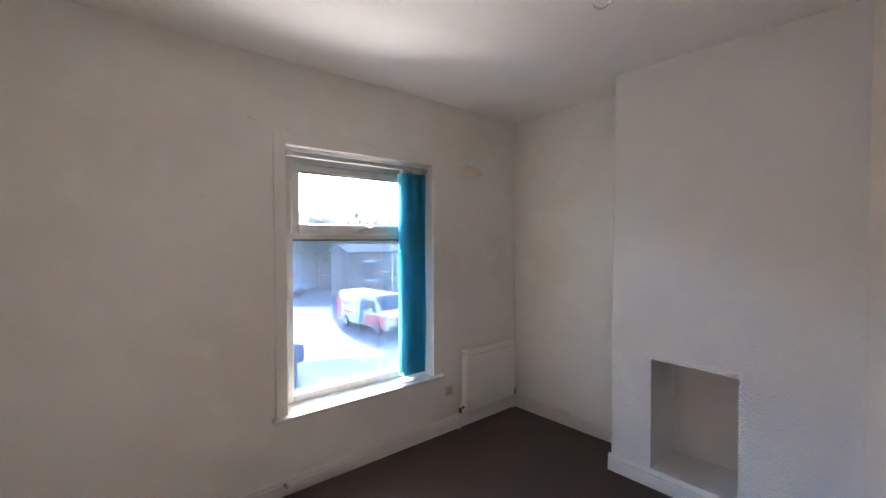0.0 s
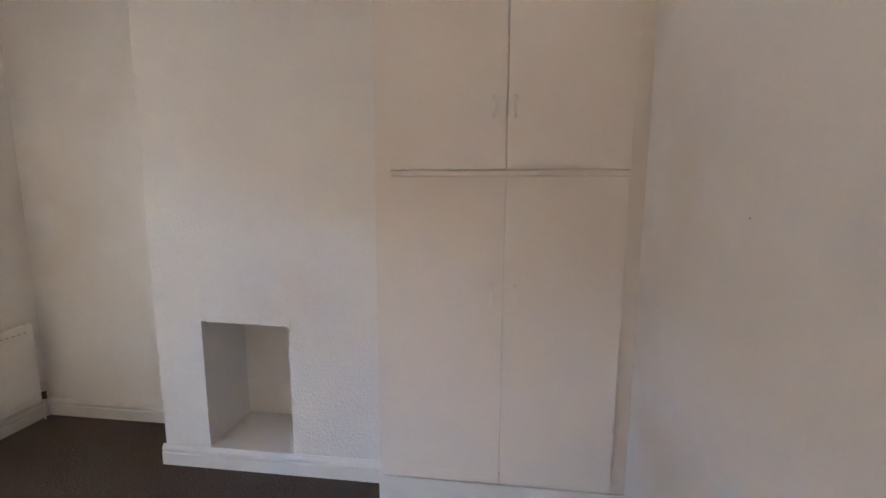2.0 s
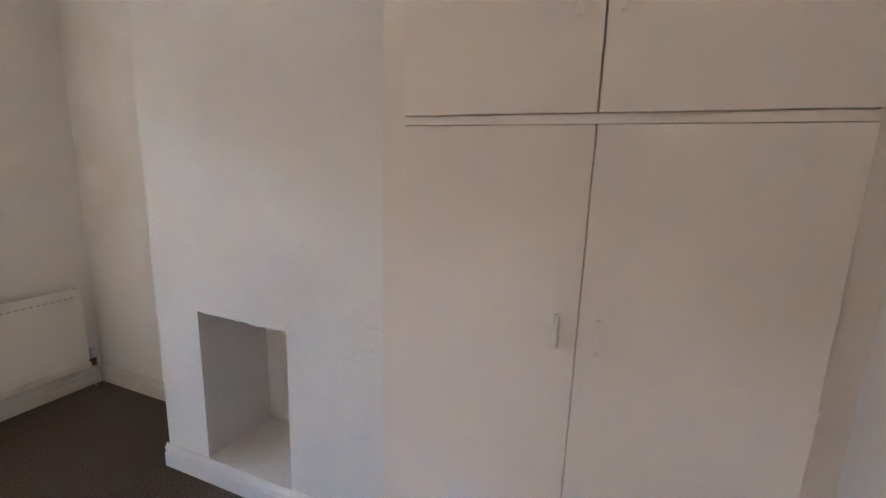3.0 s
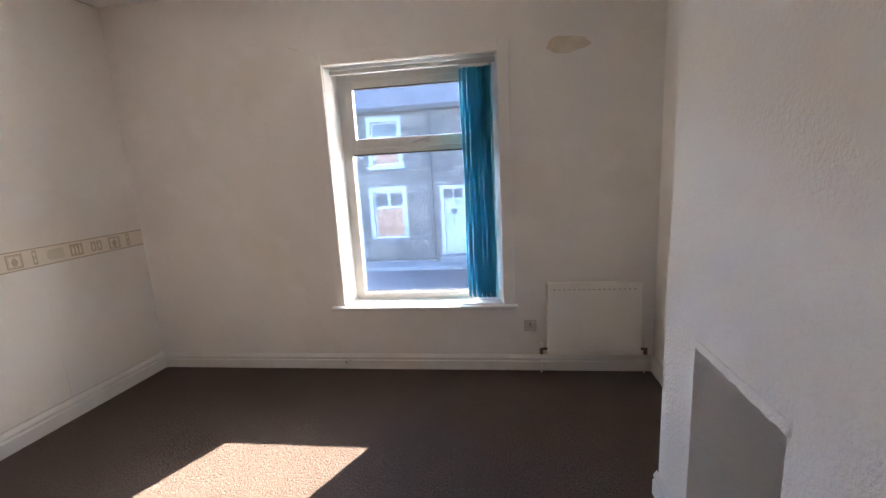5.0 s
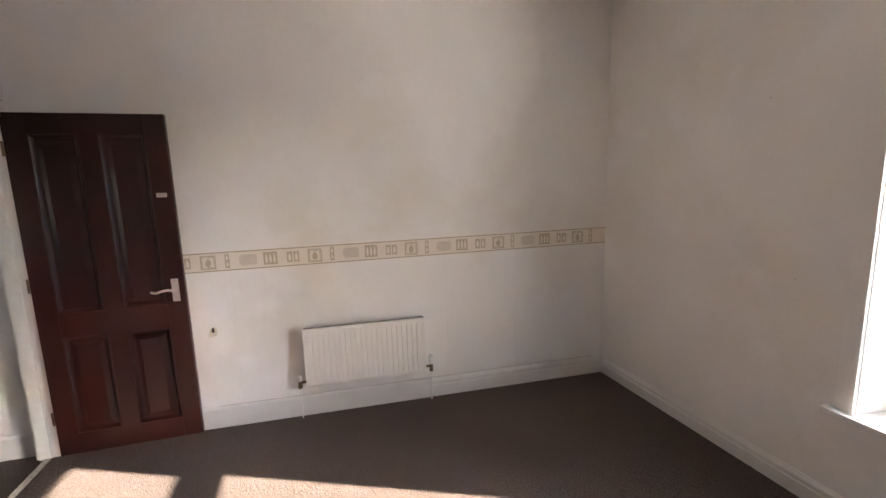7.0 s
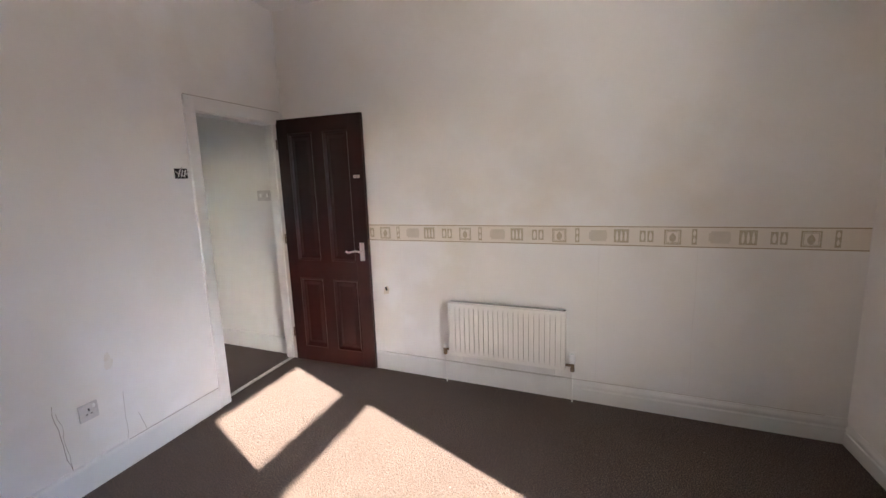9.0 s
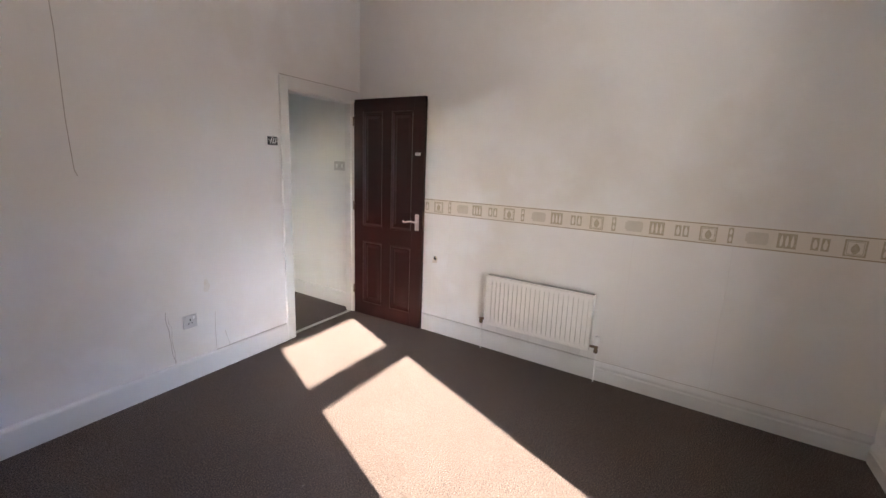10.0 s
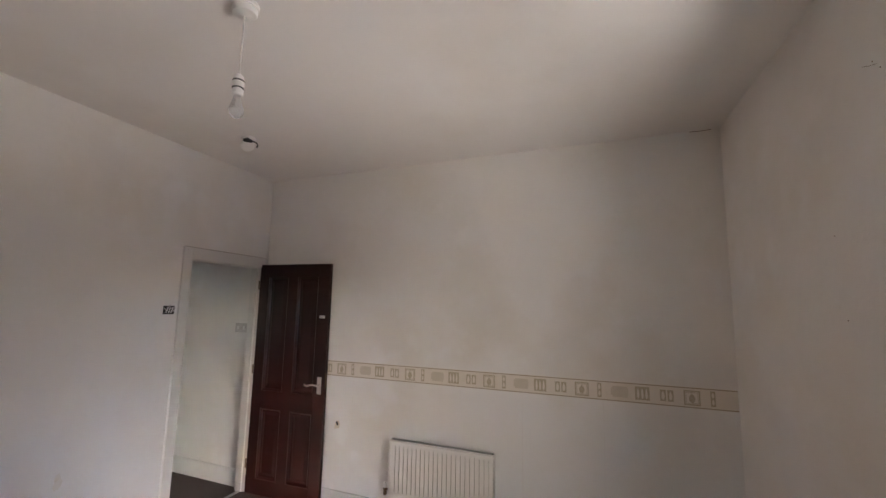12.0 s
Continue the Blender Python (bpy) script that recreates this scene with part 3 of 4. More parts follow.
part("back_panel", boxed(CX + 0.3, CX + 0.31, CY0, 1.09, 0, H - 0.001), CUPBOARD, cup)
part("plinth", boxed(CX - 0.012, CX + 0.02, CY0, CY1 + 0.004, 0, 0.15, 0.004), TRIM, cup, "white painted plinth board")
for y0_, y1_, z0_, z1_, hy, hz, lift in ((0.5865, 1.0985, 0.1695, 1.6255, 0.64, 1.05, 0.0), (0.068, 0.5845, 0.1695, 1.6255, 0.535, 1.05, 0.0),
                                         (0.5875, 1.0985, 1.653, 2.362, 0.644, 1.87, 0.0), (0.068, 0.5835, 1.6525, 2.364, 0.551, 1.87, 0.004)):
    d = part("door", boxed(CX - 0.016 - lift, CX + 0.002 - lift, y0_, y1_, z0_, z1_, 0.0025), CUPBOARD, cup)
    bm = bmesh.new()
    hx = CX - 0.016 - lift
    # a shallow bow: side outline in xz, pushed across its width
    outer = [(hx - 0.008 - 0.014 * math.sin(math.pi * k / 8) ** 0.6, hz + 0.095 * k / 8) for k in range(9)]
    foot = [(hx + 0.002, hz + 0.095), (hx + 0.002, hz)]
    prism(bm, [(x, hy - 0.0065, z) for x, z in outer + foot], (0, 0.013, 0))
    part("handle", bm, HANDLE, d, "pale painted bow handle", True)
    hinge_y = y1_ + 0.002 if hy > 0.6 else y0_ - 0.002
    hs = (z0_ + 0.16, z1_ - 0.17) if z1_ > 2 else (0.4, 0.95, 1.46)
    for z in hs:
        part("hinge", boxed(hx - 0.0004, hx + 0.01, hinge_y - 0.0024, hinge_y + 0.0024, z, z + 0.055), CUPBOARD, d, "small painted butt hinge")

# ---- door and its frame ----
bm = bmesh.new()
box(bm, DX1 - 0.012, DX1 + 0.0, -T, 0.004, 0, DH)
box(bm, DX0, DX0 + 0.012, -T, 0.004, 0, DH)
box(bm, DX0 + 0.012, DX1 - 0.012, -T, 0.004, DH - 0.012, DH)
box(bm, DX1 - 0.026, DX1 - 0.012, -T + 0.02, -0.04, 0, DH - 0.012)
box(bm, DX0 + 0.012, DX0 + 0.026, -T + 0.02, -0.04, 0, DH - 0.012)
structure("door_lining", bm, TRIM, "white painted door lining with stop beads", "door frame")
bm = bmesh.new()
box(bm, DX1 - 0.004, DX1 + 0.072, 0, 0.018, 0, DH + 0.085, 0.004)
box(bm, DX0 - 0.045, DX1 - 0.004, 0.0, 0.0175, DH - 0.004, DH + 0.085, 0.004)
box(bm, DX0 - 0.045, DX0 + 0.004, 0.0, 0.017, 0, DH - 0.004, 0.003)
structure("door_architrave", bm, TRIM, "flat white architrave with a crack along its top", "architrave")
structure("threshold_strip", boxed(DX0 + 0.012, DX1 - 0.012, -0.075, -0.04, 0, 0.006, 0.002), STEEL, "thin worn metal carpet threshold strip", "threshold")

DW, DT, DHH = 0.762, 0.036, 1.978
# hinge corner at the jamb; local x along the leaf, room face at local y = 0
door = thing("door_1", "open dark mahogany-stained four-panel door resting against the wall", "door",
             pose(DX0 + 0.03, 0.008, 0.008, 0, 0, 88.5), kind="structure")


def panel_door(parent, w, t, h):
    st, top, mid, bot = 0.105, 0.11, 0.14, 0.125
    mx0, mx1 = w / 2 - 0.045, w / 2 + 0.045
    lock0 = 0.722
    lock1 = lock0 + mid
    for a, b in ((0, st), (w - st, w)):
        part("stile", boxed(a, b, 0, t, 0, h, 0.003), WOOD, parent)
    for z0, z1 in ((0, bot), (lock0, lock1), (h - top, h)):
        part("rail", boxed(st, w - st, 0.0006, t - 0.0006, z0, z1), WOOD, parent)
    for z0, z1 in ((bot, lock0), (lock1, h - top)):
        part("muntin", boxed(mx0, mx1, 0.0006, t - 0.0006, z0, z1), WOOD, parent)
    for x0, x1 in ((st, mx0), (mx1, w - st)):
        for z0, z1 in ((bot, lock0), (lock1, h - top)):
            bm = bmesh.new()
            rings = []
            for inset, dep in ((0, 0.0015), (0.008, -0.003), (0.016, 0.004), (0.024, 0.014), (0.034, 0.014), (0.06, 0.004), (0.064, 0.004)):
                rings.append([bm.verts.new((x, dep, z)) for x, z in ((x0 + inset, z0 + inset), (x1 - inset, z0 + inset), (x1 - inset, z1 - inset), (x0 + inset, z1 - inset))])
            for a, b in zip(rings, rings[1:]):
                for i in range(4):
                    bm.faces.new((a[i], a[(i + 1) % 4], b[(i + 1) % 4], b[i]))
            bm.faces.new(rings[-1])
            bk = [bm.verts.new((x, t - 0.008, z)) for x, z in ((x0, z0), (x1, z0), (x1, z1), (x0, z1))]
            bm.faces.new(bk)
            part("panel", bm, WOOD, parent, "raised and fielded panel")


panel_door(door, DW, DT, DHH)
# lever handle on the room face (local -y)
bm = bmesh.new()
hx, hz = DW - 0.05, 0.955
box(bm, hx - 0.02, hx + 0.02, -0.007, 0.0, hz - 0.075, hz + 0.065, 0.003)
hd = part("handle_plate", bm, CHROME, door, "worn chrome lever plate", True)
bm = bmesh.new()
tube(bm, (hx, -0.005, hz), (hx, -0.045, hz), 0.009)
pts = [(hx, -0.045, hz), (hx - 0.03, -0.048, hz + 0.006), (hx - 0.06, -0.05, hz + 0.002), (hx - 0.085, -0.05, hz - 0.006), (hx - 0.105, -0.05, hz - 0.004), (hx - 0.115, -0.05, hz + 0.004)]
bent(bm, pts, 0.0075, 10)
part("lever", bm, CHROME, hd, "scrolled chrome lever", True)
part("label", boxed(DW - 0.085, DW - 0.032, -0.0015, 0.0, 1.508, 1.532), PLASTIC, door, "small white printed fire-door label")
bm = bmesh.new()
for k in range(2):
    box(bm, DW - 0.08, DW - 0.04 - 0.008 * k, -0.0022, -0.0014, 1.522 - 0.009 * k, 1.525 - 0.009 * k)
part("print", bm, material("grey_print", (0.2, 0.2, 0.2), 0.7), door, "unreadable grey print lines")
part("latch_plate", boxed(DW - 0.001, DW + 0.0015, 0.006, 0.03, 0.93, 1.05), BRASS, door, "tarnished latch plate")
for z in (0.2, 1.0, 1.75):
    part("hinge", tube(bmesh.new(), (-0.004, -0.004, z), (-0.004, -0.004, z + 0.08), 0.006, n=10), BRASS, door, "", True)

# ---- wallpaper border along the papered wall ----
bord = thing("wallpaper_border", "cream wallpaper border with olive leaf motifs along the papered wall", "wallpaper border",
             Matrix.Translation((XL0, 0, 1.036)) @ pose(0, 0, 0, 0, 0, ang) @ pose(0, 0, 0, 0, -0.31, 0))
# local x along the wall, local -y into the room
L = Vector((XL1 - XL0, YW, 0)).length
part("strip", boxed(0.02, L - 0.004, -0.0015, 0.0, 0, 0.124), BORDER, bord)
for z in (0.002, 0.116):
    part("edge_line", boxed(0.02, L - 0.004, -0.0022, -0.0012, z, z + 0.005), BORDER_LINE, bord)
PER, X0 = 0.641, 0.903


def ring(bm, x0, x1, z0, z1, w, y=-0.0022):
    box(bm, x0, x1, y, -0.0012, z0, z0 + w)
    box(bm, x0, x1, y, -0.0012, z1 - w, z1)
    box(bm, x0, x0 + w, y, -0.0012, z0 + w, z1 - w)
    box(bm, x1 - w, x1, y, -0.0012, z0 + w, z1 - w)


def leaf(bm, x, z, w, h, y=-0.0024, tip=0.62):
    pts = []
    for i in range(12):
        a = 2 * math.pi * i / 12
        r = w / 2 * (1.0 if math.sin(a) < 0 else 1 - 0.55 * math.sin(a))
        pts.append((x + r * math.cos(a), y, z + h / 2 * math.sin(a)))
    prism(bm, pts, (0, 0.001, 0))


def motifs():
    out = {}
    bm = bmesh.new()
    ring(bm, -0.044, 0.044, 0.016, 0.104, 0.008)
    ring(bm, -0.033, 0.033, 0.027, 0.093, 0.003)
    leaf(bm, 0, 0.058, 0.036, 0.056)
    out["framed_leaf"] = (mesh_from("framed_leaf", bm, MOTIF), 0.0)
    bm = bmesh.new()
    box(bm, -0.013, 0.013, -0.0019, -0.0012, 0.018, 0.108)
    out["leaf_bar"] = (mesh_from("leaf_bar", bm, MOTIF), 0.11)
    bm = bmesh.new()
    leaf(bm, 0, 0.085, 0.015, 0.034, -0.0027)
    leaf(bm, 0, 0.044, 0.013, 0.034, -0.0027)
    out["pale_sprig"] = (mesh_from("pale_sprig", bm, BORDER), 0.11)
    bm = bmesh.new()
    box(bm, -0.045, 0.045, -0.002, -0.0012, 0.028, 0.096, 0.0)
    box(bm, -0.055, 0.05, -0.0018, -0.0012, 0.04, 0.086)
    out["faded_square"] = (mesh_from("faded_square", bm, MOTIF_PALE), 0.235)
    bm = bmesh.new()
    box(bm, -0.042, 0.042, -0.0019, -0.0012, 0.022, 0.104)
    out["leaf_square"] = (mesh_from("leaf_square", bm, MOTIF), 0.366)
    bm = bmesh.new()
    for k in (-0.024, 0, 0.024):
        leaf(bm, k, 0.062, 0.014, 0.066, -0.0027)
    out["pale_leaf"] = (mesh_from("pale_leaf", bm, BORDER), 0.366)
    bm = bmesh.new()
    for k in (-0.021, 0.021):
        box(bm, k - 0.0165, k + 0.0165, -0.0019, -0.0012, 0.028, 0.096)
    out["twin_leaf"] = (mesh_from("twin_leaf", bm, MOTIF), 0.504)
    bm = bmesh.new()
    for k in (-0.021, 0.021):
        leaf(bm, k, 0.062, 0.019, 0.054, -0.0027)
    out["pale_twin"] = (mesh_from("pale_twin", bm, BORDER), 0.504)
    return out


for name, (me, dx) in motifs().items():
    for k in range(-2, 6):
        x = X0 + PER * k + dx
        if 0.08 < x < L - 0.05:
            o = new(name, me)
            o.parent = bord
            o.matrix_basis = pose(x, 0, 0)

# ---- pendant lamp ----
PX, PY = 1.815, 1.615
lamp = thing("pendant_lamp", "white ceiling pendant with a bare unlit bulb", "pendant lamp", pose(PX, PY, 0))
part("ceiling_rose", lathe(bmesh.new(), (0, 0, H), [(0.052, 0.0), (0.052, -0.016), (0.047, -0.018), (0.047, -0.034), (0.043, -0.04), (0.02, -0.045), (0.006, -0.05)], 28), PLASTIC, lamp, "", True)
part("flex", tube(bmesh.new(), (0, 0, H - 0.045), (0.004, 0.003, 2.5), 0.0033, n=8), AGED, lamp, "greyed white flex", True)
part("lamp_holder", lathe(bmesh.new(), (0.004, 0.003, 2.426), [(0.016, 0), (0.02, 0.003), (0.02, 0.024), (0.0175, 0.026), (0.0175, 0.03), (0.021, 0.032), (0.021, 0.054), (0.0175, 0.056), (0.0175, 0.06), (0.019, 0.062), (0.017, 0.078), (0.007, 0.086)], 24), PLASTIC, lamp, "", True)
for z in (2.452, 2.482):
    part("holder_ring", lathe(bmesh.new(), (0.004, 0.003, z), [(0.0185, 0), (0.0215, 0.0005), (0.0215, 0.0045), (0.0185, 0.005)], 24), DARK, lamp, "dark gap between the holder's rings", True)
part("bulb", lathe(bmesh.new(), (0.004, 0.003, 2.335), [(0.004, 0), (0.015, 0.003), (0.024, 0.012), (0.0275, 0.027), (0.026, 0.04), (0.02, 0.058), (0.0145, 0.074), (0.0135, 0.092)], 24), BULB, lamp, "clear glass bulb", True)

# remains of a ceiling alarm
alarm = thing("alarm_base", "broken white alarm base with a dangling black connector", "alarm base", pose(0.72, 0.6, H))
part("plate", lathe(bmesh.new(), (0, 0, 0), [(0.05, 0), (0.05, -0.008), (0.044, -0.016), (0.03, -0.018)], 24), PLASTIC, alarm, "", True)
part("broken_rim", lathe(bmesh.new(), (0, 0, 0), [(0.034, 0), (0.046, -0.008), (0.044, -0.032), (0.036, -0.034)], 16, pose(-0.028, -0.03, -0.03, 30, -24, 0)), PLASTIC, alarm, "cracked white rim hanging loose", True)
part("connector", boxed(-0.012, 0.036, -0.012, 0.03, -0.036, -0.014, 0.003), DARK, alarm, "black wiring connector")
bm = bmesh.new()
for a, b in (((0.0, 0.02, -0.025), (-0.03, 0.045, -0.028)), ((-0.03, 0.045, -0.028), (-0.04, 0.052, -0.045)), ((-0.04, 0.052, -0.045), (-0.036, 0.048, -0.066))):
    tube(bm, a, b, 0.005, n=8)
part("wire", bm, DARK, alarm, "black loose wire", True)


# ---- sockets, switches and marks ----
def plate(name, label, category, at, double=False, switch=False, group=""):
    """Wall plate in local xz, standing proud along local -y."""
    p = thing(name, label, category, at, group)
    w = 0.146 if double else 0.086
    part("faceplate", boxed(-w / 2, w / 2, -0.009, 0, -0.043, 0.043, 0.003), AGED, p)
    for cx in ((-0.036, 0.036) if double else (0,)):
        if switch:
            part("rocker", boxed(cx - 0.009, cx + 0.009, -0.0125, -0.008, -0.016, 0.016, 0.002), PLASTIC, p)
        else:
            bm = boxed(cx - 0.004, cx + 0.004, -0.0098, -0.0085, 0.004, 0.018)
            for s in (-0.011, 0.011):
                box(bm, cx + s - 0.0045, cx + s + 0.0045, -0.0098, -0.0085, -0.014, -0.009)
            part("pin_holes", bm, DARK, p)
            part("rocker", boxed(cx + 0.018, cx + 0.03, -0.012, -0.008, 0.014, 0.034, 0.002), PLASTIC, p)
    return p


plate("wall_socket", "white plastic single socket beside the window sill", "wall socket", pose(3.045, YW, 0.352), group="wall sockets")
plate("wall_socket", "white plastic switched socket above cracked skirting", "wall socket", pose(1.412, 0, 0.4, 0, 0, 180), group="wall sockets")
plate("light_switch", "white plastic light switch on the landing wall", "light switch", pose(-0.2525, -0.25, 1.4, 0, 0, 90 - 3.5), double=True, switch=True)

box_hole = thing("open_switch_box", "uncovered wall switch box with exposed dark wiring", "switch box", pose(0.712, 0, 1.575, 0, 0, 180))
part("patress", boxed(-0.062, 0.062, -0.004, 0.0, -0.037, 0.037, 0.001), WALL, box_hole, "ragged pale plaster surround")
part("cavity", boxed(-0.05, 0.036, -0.006, -0.003, -0.03, 0.03, 0.001), DARK, box_hole, "dark open back box")
bm = bmesh.new()
for k in range(6):
    a = (-0.045 + 0.014 * k, -0.008, 0.012 - 0.02 * (k % 2))
    tube(bm, a, (a[0] + 0.014, -0.012, a[2] - 0.014 + 0.02 * (k % 3)), 0.0035, n=6)
part("wire", bm, STEEL, box_hole, "bare metal terminals", True)
bm = bmesh.new()
for k in range(3):
    tube(bm, (-0.03 + 0.02 * k, -0.008, -0.02), (-0.02 + 0.02 * k, -0.012, 0.02), 0.003, n=6)
part("cable_core", bm, PLASTIC, box_hole, "pale cable cores", True)


def blot(name, mat, centre, ux, uz, w, h, seed, normal, label, category, n=26, rough=0.28):
    """A thin irregular smear on a wall."""
    r = random.Random(seed)
    c, ux, uz = Vector(centre), Vector(ux), Vector(uz)
    pts = []
    ph = [r.uniform(0, 6.28) for _ in range(4)]
    for i in range(n):
        a = 2 * math.pi * i / n
        k = 1 + rough * (math.sin(3 * a + ph[0]) * 0.5 + math.sin(5 * a + ph[1]) * 0.35 + math.sin(9 * a + ph[2]) * 0.25)
        pts.append(c + ux * (w / 2 * k * math.cos(a)) + uz * (h / 2 * k * math.sin(a)))
    return structure(name, prism(bmesh.new(), pts, Vector(normal) * 0.0015), mat, label, category)


blot("stain_1", STAIN, (3.312, YW, 2.268), (1, 0, 0), (0, 0, 1), 0.275, 0.105, 3, (0, -1, 0), "yellowed filler smear on the window wall", "stain", 40, 0.14)
blot("stain_2", SOFTSTAIN, (1.285, 0, 0.61), (1, 0, 0), (0, 0, 1), 0.04, 0.09, 5, (0, 1, 0), "small yellow damp stain above the socket", "stain")


def crack(name, pts, r, mat, label, normal):
    bm = bmesh.new()
    bent(bm, pts, r, 5)
    return structure(name, bm, mat, label, "crack")


def jag(x0, z0, x1, z1, n, seed, amp):
    r = random.Random(seed)
    return [(x0 + (x1 - x0) * i / n + r.uniform(-amp, amp), 0.0005, z0 + (z1 - z0) * i / n) for i in range(n + 1)]


def left_spot(y, z):
    return Vector((left_at(y), y, z)) + left_in * 0.0005


crack("crack_1", jag(1.555, 0.5, 1.52, 0.13, 9, 1, 0.006), 0.0014, CRACK_AND_SHADE, "brown crack running down to the skirting", (0, 1, 0))
crack("crack_2", jag(1.535, 0.46, 1.515, 0.16, 9, 2, 0.006), 0.001, CRACK_AND_SHADE, "fine brown crack beside another", (0, 1, 0))
crack("crack_3", jag(1.24, 0.42, 1.25, 0.15, 7, 3, 0.004), 0.0009, CRACK_AND_SHADE, "fine crack above the skirting", (0, 1, 0))
crack("crack_4", jag(1.18, 0.26, 1.15, 0.15, 5, 4, 0.005), 0.0009, CRACK_AND_SHADE, "short fine crack above the skirting", (0, 1, 0))
crack("crack_5", [(1.25, 0.012, 0.147), (0.66, 0.012, 0.147)], 0.0016, CRACK_AND_SHADE, "gap along the skirting top", (0, 1, 0))
crack("crack_6", [(0.65, 0.016, DH + 0.087), (-0.2, 0.016, DH + 0.087)], 0.0018, CRACK_AND_SHADE, "dark gap along the top of the architrave", (0, 1, 0))
crack("crack_8", [left_spot(3.53, H - 0.003), left_spot(3.58, H - 0.006), left_spot(3.65, H - 0.003)], 0.0025, CRACK_AND_SHADE, "short dark gap where wall meets ceiling", (1, 0, 0))
crack("crack_9", [(1.42, YW - 0.0005, 2.41), (1.45, YW - 0.0005, 2.396), (1.485, YW - 0.0005, 2.384)], 0.0008, CRACK_AND_SHADE, "dark scratch in the plaster above the window", (0, -1, 0))
wire = thing("loose_wire", "thin dark wire hanging down the plaster wall", "wire")
bm = bmesh.new()
wp = [(1.925, 0.003, H - 0.002), (1.93, 0.004, 2.4), (1.917, 0.006, 2.0), (1.918, 0.004, 1.6), (1.91, 0.006, 1.36), (1.902, 0.012, 1.33)]
for a, b in zip(wp, wp[1:]):
    tube(bm, a, b, 0.0013, n=6)
part("wire", bm, CRACK_AND_SHADE, wire, "", True)

def left_point(y, z, off):
    p = Vector((left_at(y), y, z)) + left_in * off
    return p


# shadow over the left skirting, drawn as a thin brown thread
crack("skirting_shadow_line", [left_point(0.86, 0.147, 0.011), left_point(1.4, 0.1465, 0.011), left_point(2.3, 0.147, 0.011), left_point(3.6, 0.1475, 0.011)], 0.0013, CRACK_AND_SHADE,
      "thin shadow line drawn along the skirting top", left_in)
# faint paper seams, an infill board over the pipes, and old screw holes
# seam threads carry the paper edge's shadow as a slightly darker colour
SEAM = material("paper_seam_shadow", (0.75, 0.71, 0.65), 0.9)
for k, (y, z0, z1) in enumerate(((1.02, 0.15, 1.05), (2.42, 0.15, 1.05), (2.95, 0.15, 1.05))):
    bm = bmesh.new()
    r = random.Random(k)
    pts = [left_point(y + r.uniform(-0.003, 0.003), z0 + (z1 - z0) * i / 6, 0.0002) for i in range(7)]
    bent(bm, pts, 0.0007, 4)
    structure("paper_seam_%d" % (k + 1), bm, SEAM, "faint lifted wallpaper seam", "wallpaper seam")
bm = prism(bmesh.new(), [left_point(1.5, 0.147, 0), left_point(2.16, 0.147, 0), left_point(2.16, 0.205, 0), left_point(1.5, 0.205, 0)], left_in * 0.008)
structure("trim_pipe_board", bm, TRIM, "short white painted infill board over the pipes", "board")
for k, (x, y, z, n) in enumerate(((1.36, YW, 1.05, (0, -1, 0)), (1.2, YW, 1.62, (0, -1, 0)), (1.62, YW - 0.016, 2.33, (0, -1, 0)), (2.92, YW - 0.016, 2.33, (0, -1, 0)),
                                  (3.12, YW, 1.75, (0, -1, 0)), (1.45, YW, 0.3, (0, -1, 0)), (1.173, YW, 1.914, (0, -1, 0)), (1.47, YW, 2.4, (0, -1, 0)), (1.5, YW, 2.365, (0, -1, 0)), (2.2, 0, 1.24, (0, 1, 0)), (2.62, 0, 1.5, (0, 1, 0)), (0.62, 0.018, 2.03, (0, 1, 0)))):
    p = Vector((x, y, z))
    structure("screw_hole_%d" % (k + 1), tube(bmesh.new(), p, p + Vector(n) * 0.002, 0.002, n=8), CRACK_AND_SHADE, "small dark screw hole", "screw hole")
structure("pipe_stub", tube(bmesh.new(), (1.62, YW - 0.018, 0.075), (1.62, YW - 0.05, 0.07), 0.011), STEEL, "short capped pipe stub on the skirting", "pipe stub", True)

hook = thing("wall_hole", "torn plug hole with a stub of bracket in the papered wall", "wall fixing",
             Matrix.Translation((left_at(0.88), 0.88, 0.655)) @ pose(0, 0, 0, 0, 0, ang))
bm = bmesh.new()
prism(bm, [(-0.026, -0.0015, -0.04), (0.02, -0.0015, -0.03), (0.026, -0.0015, 0.006), (0.012, -0.0015, 0.03), (-0.004, -0.0015, 0.022), (-0.018, -0.0015, 0.002)], (0, 0.0015, 0))
part("torn_paper", bm, STAIN, hook, "pale torn paper")
part("stub", tube(bmesh.new(), (0.004, 0, -0.004), (0.008, -0.02, 0.022), 0.007), DARK, hook, "dark metal stub", True)


# ---- outdoors ----
def gz(x):
    return -1.95 - 0.12 * (min(max(x, 2.0), 12.0) - 2.0)


def slope_sheet(x0, x1, y0, y1, lift, thick=0.0):
    bm = bmesh.new()
    xs = sorted({x0, x1, *[x for x in (2.0, 12.0) if x0 < x < x1]})
    for a, b in zip(xs, xs[1:]):
        za, zb = gz(a) + lift, gz(b) + lift
        if thick:
            prism(bm, [(a, y0, za), (b, y0, zb), (b, y0, zb - thick), (a, y0, za - thick)], (0, y1 - y0, 0))
        else:
            bm.faces.new([bm.verts.new(p) for p in ((a, y0, za), (b, y0, zb), (b, y1, zb), (a, y1, za))])
    return bm


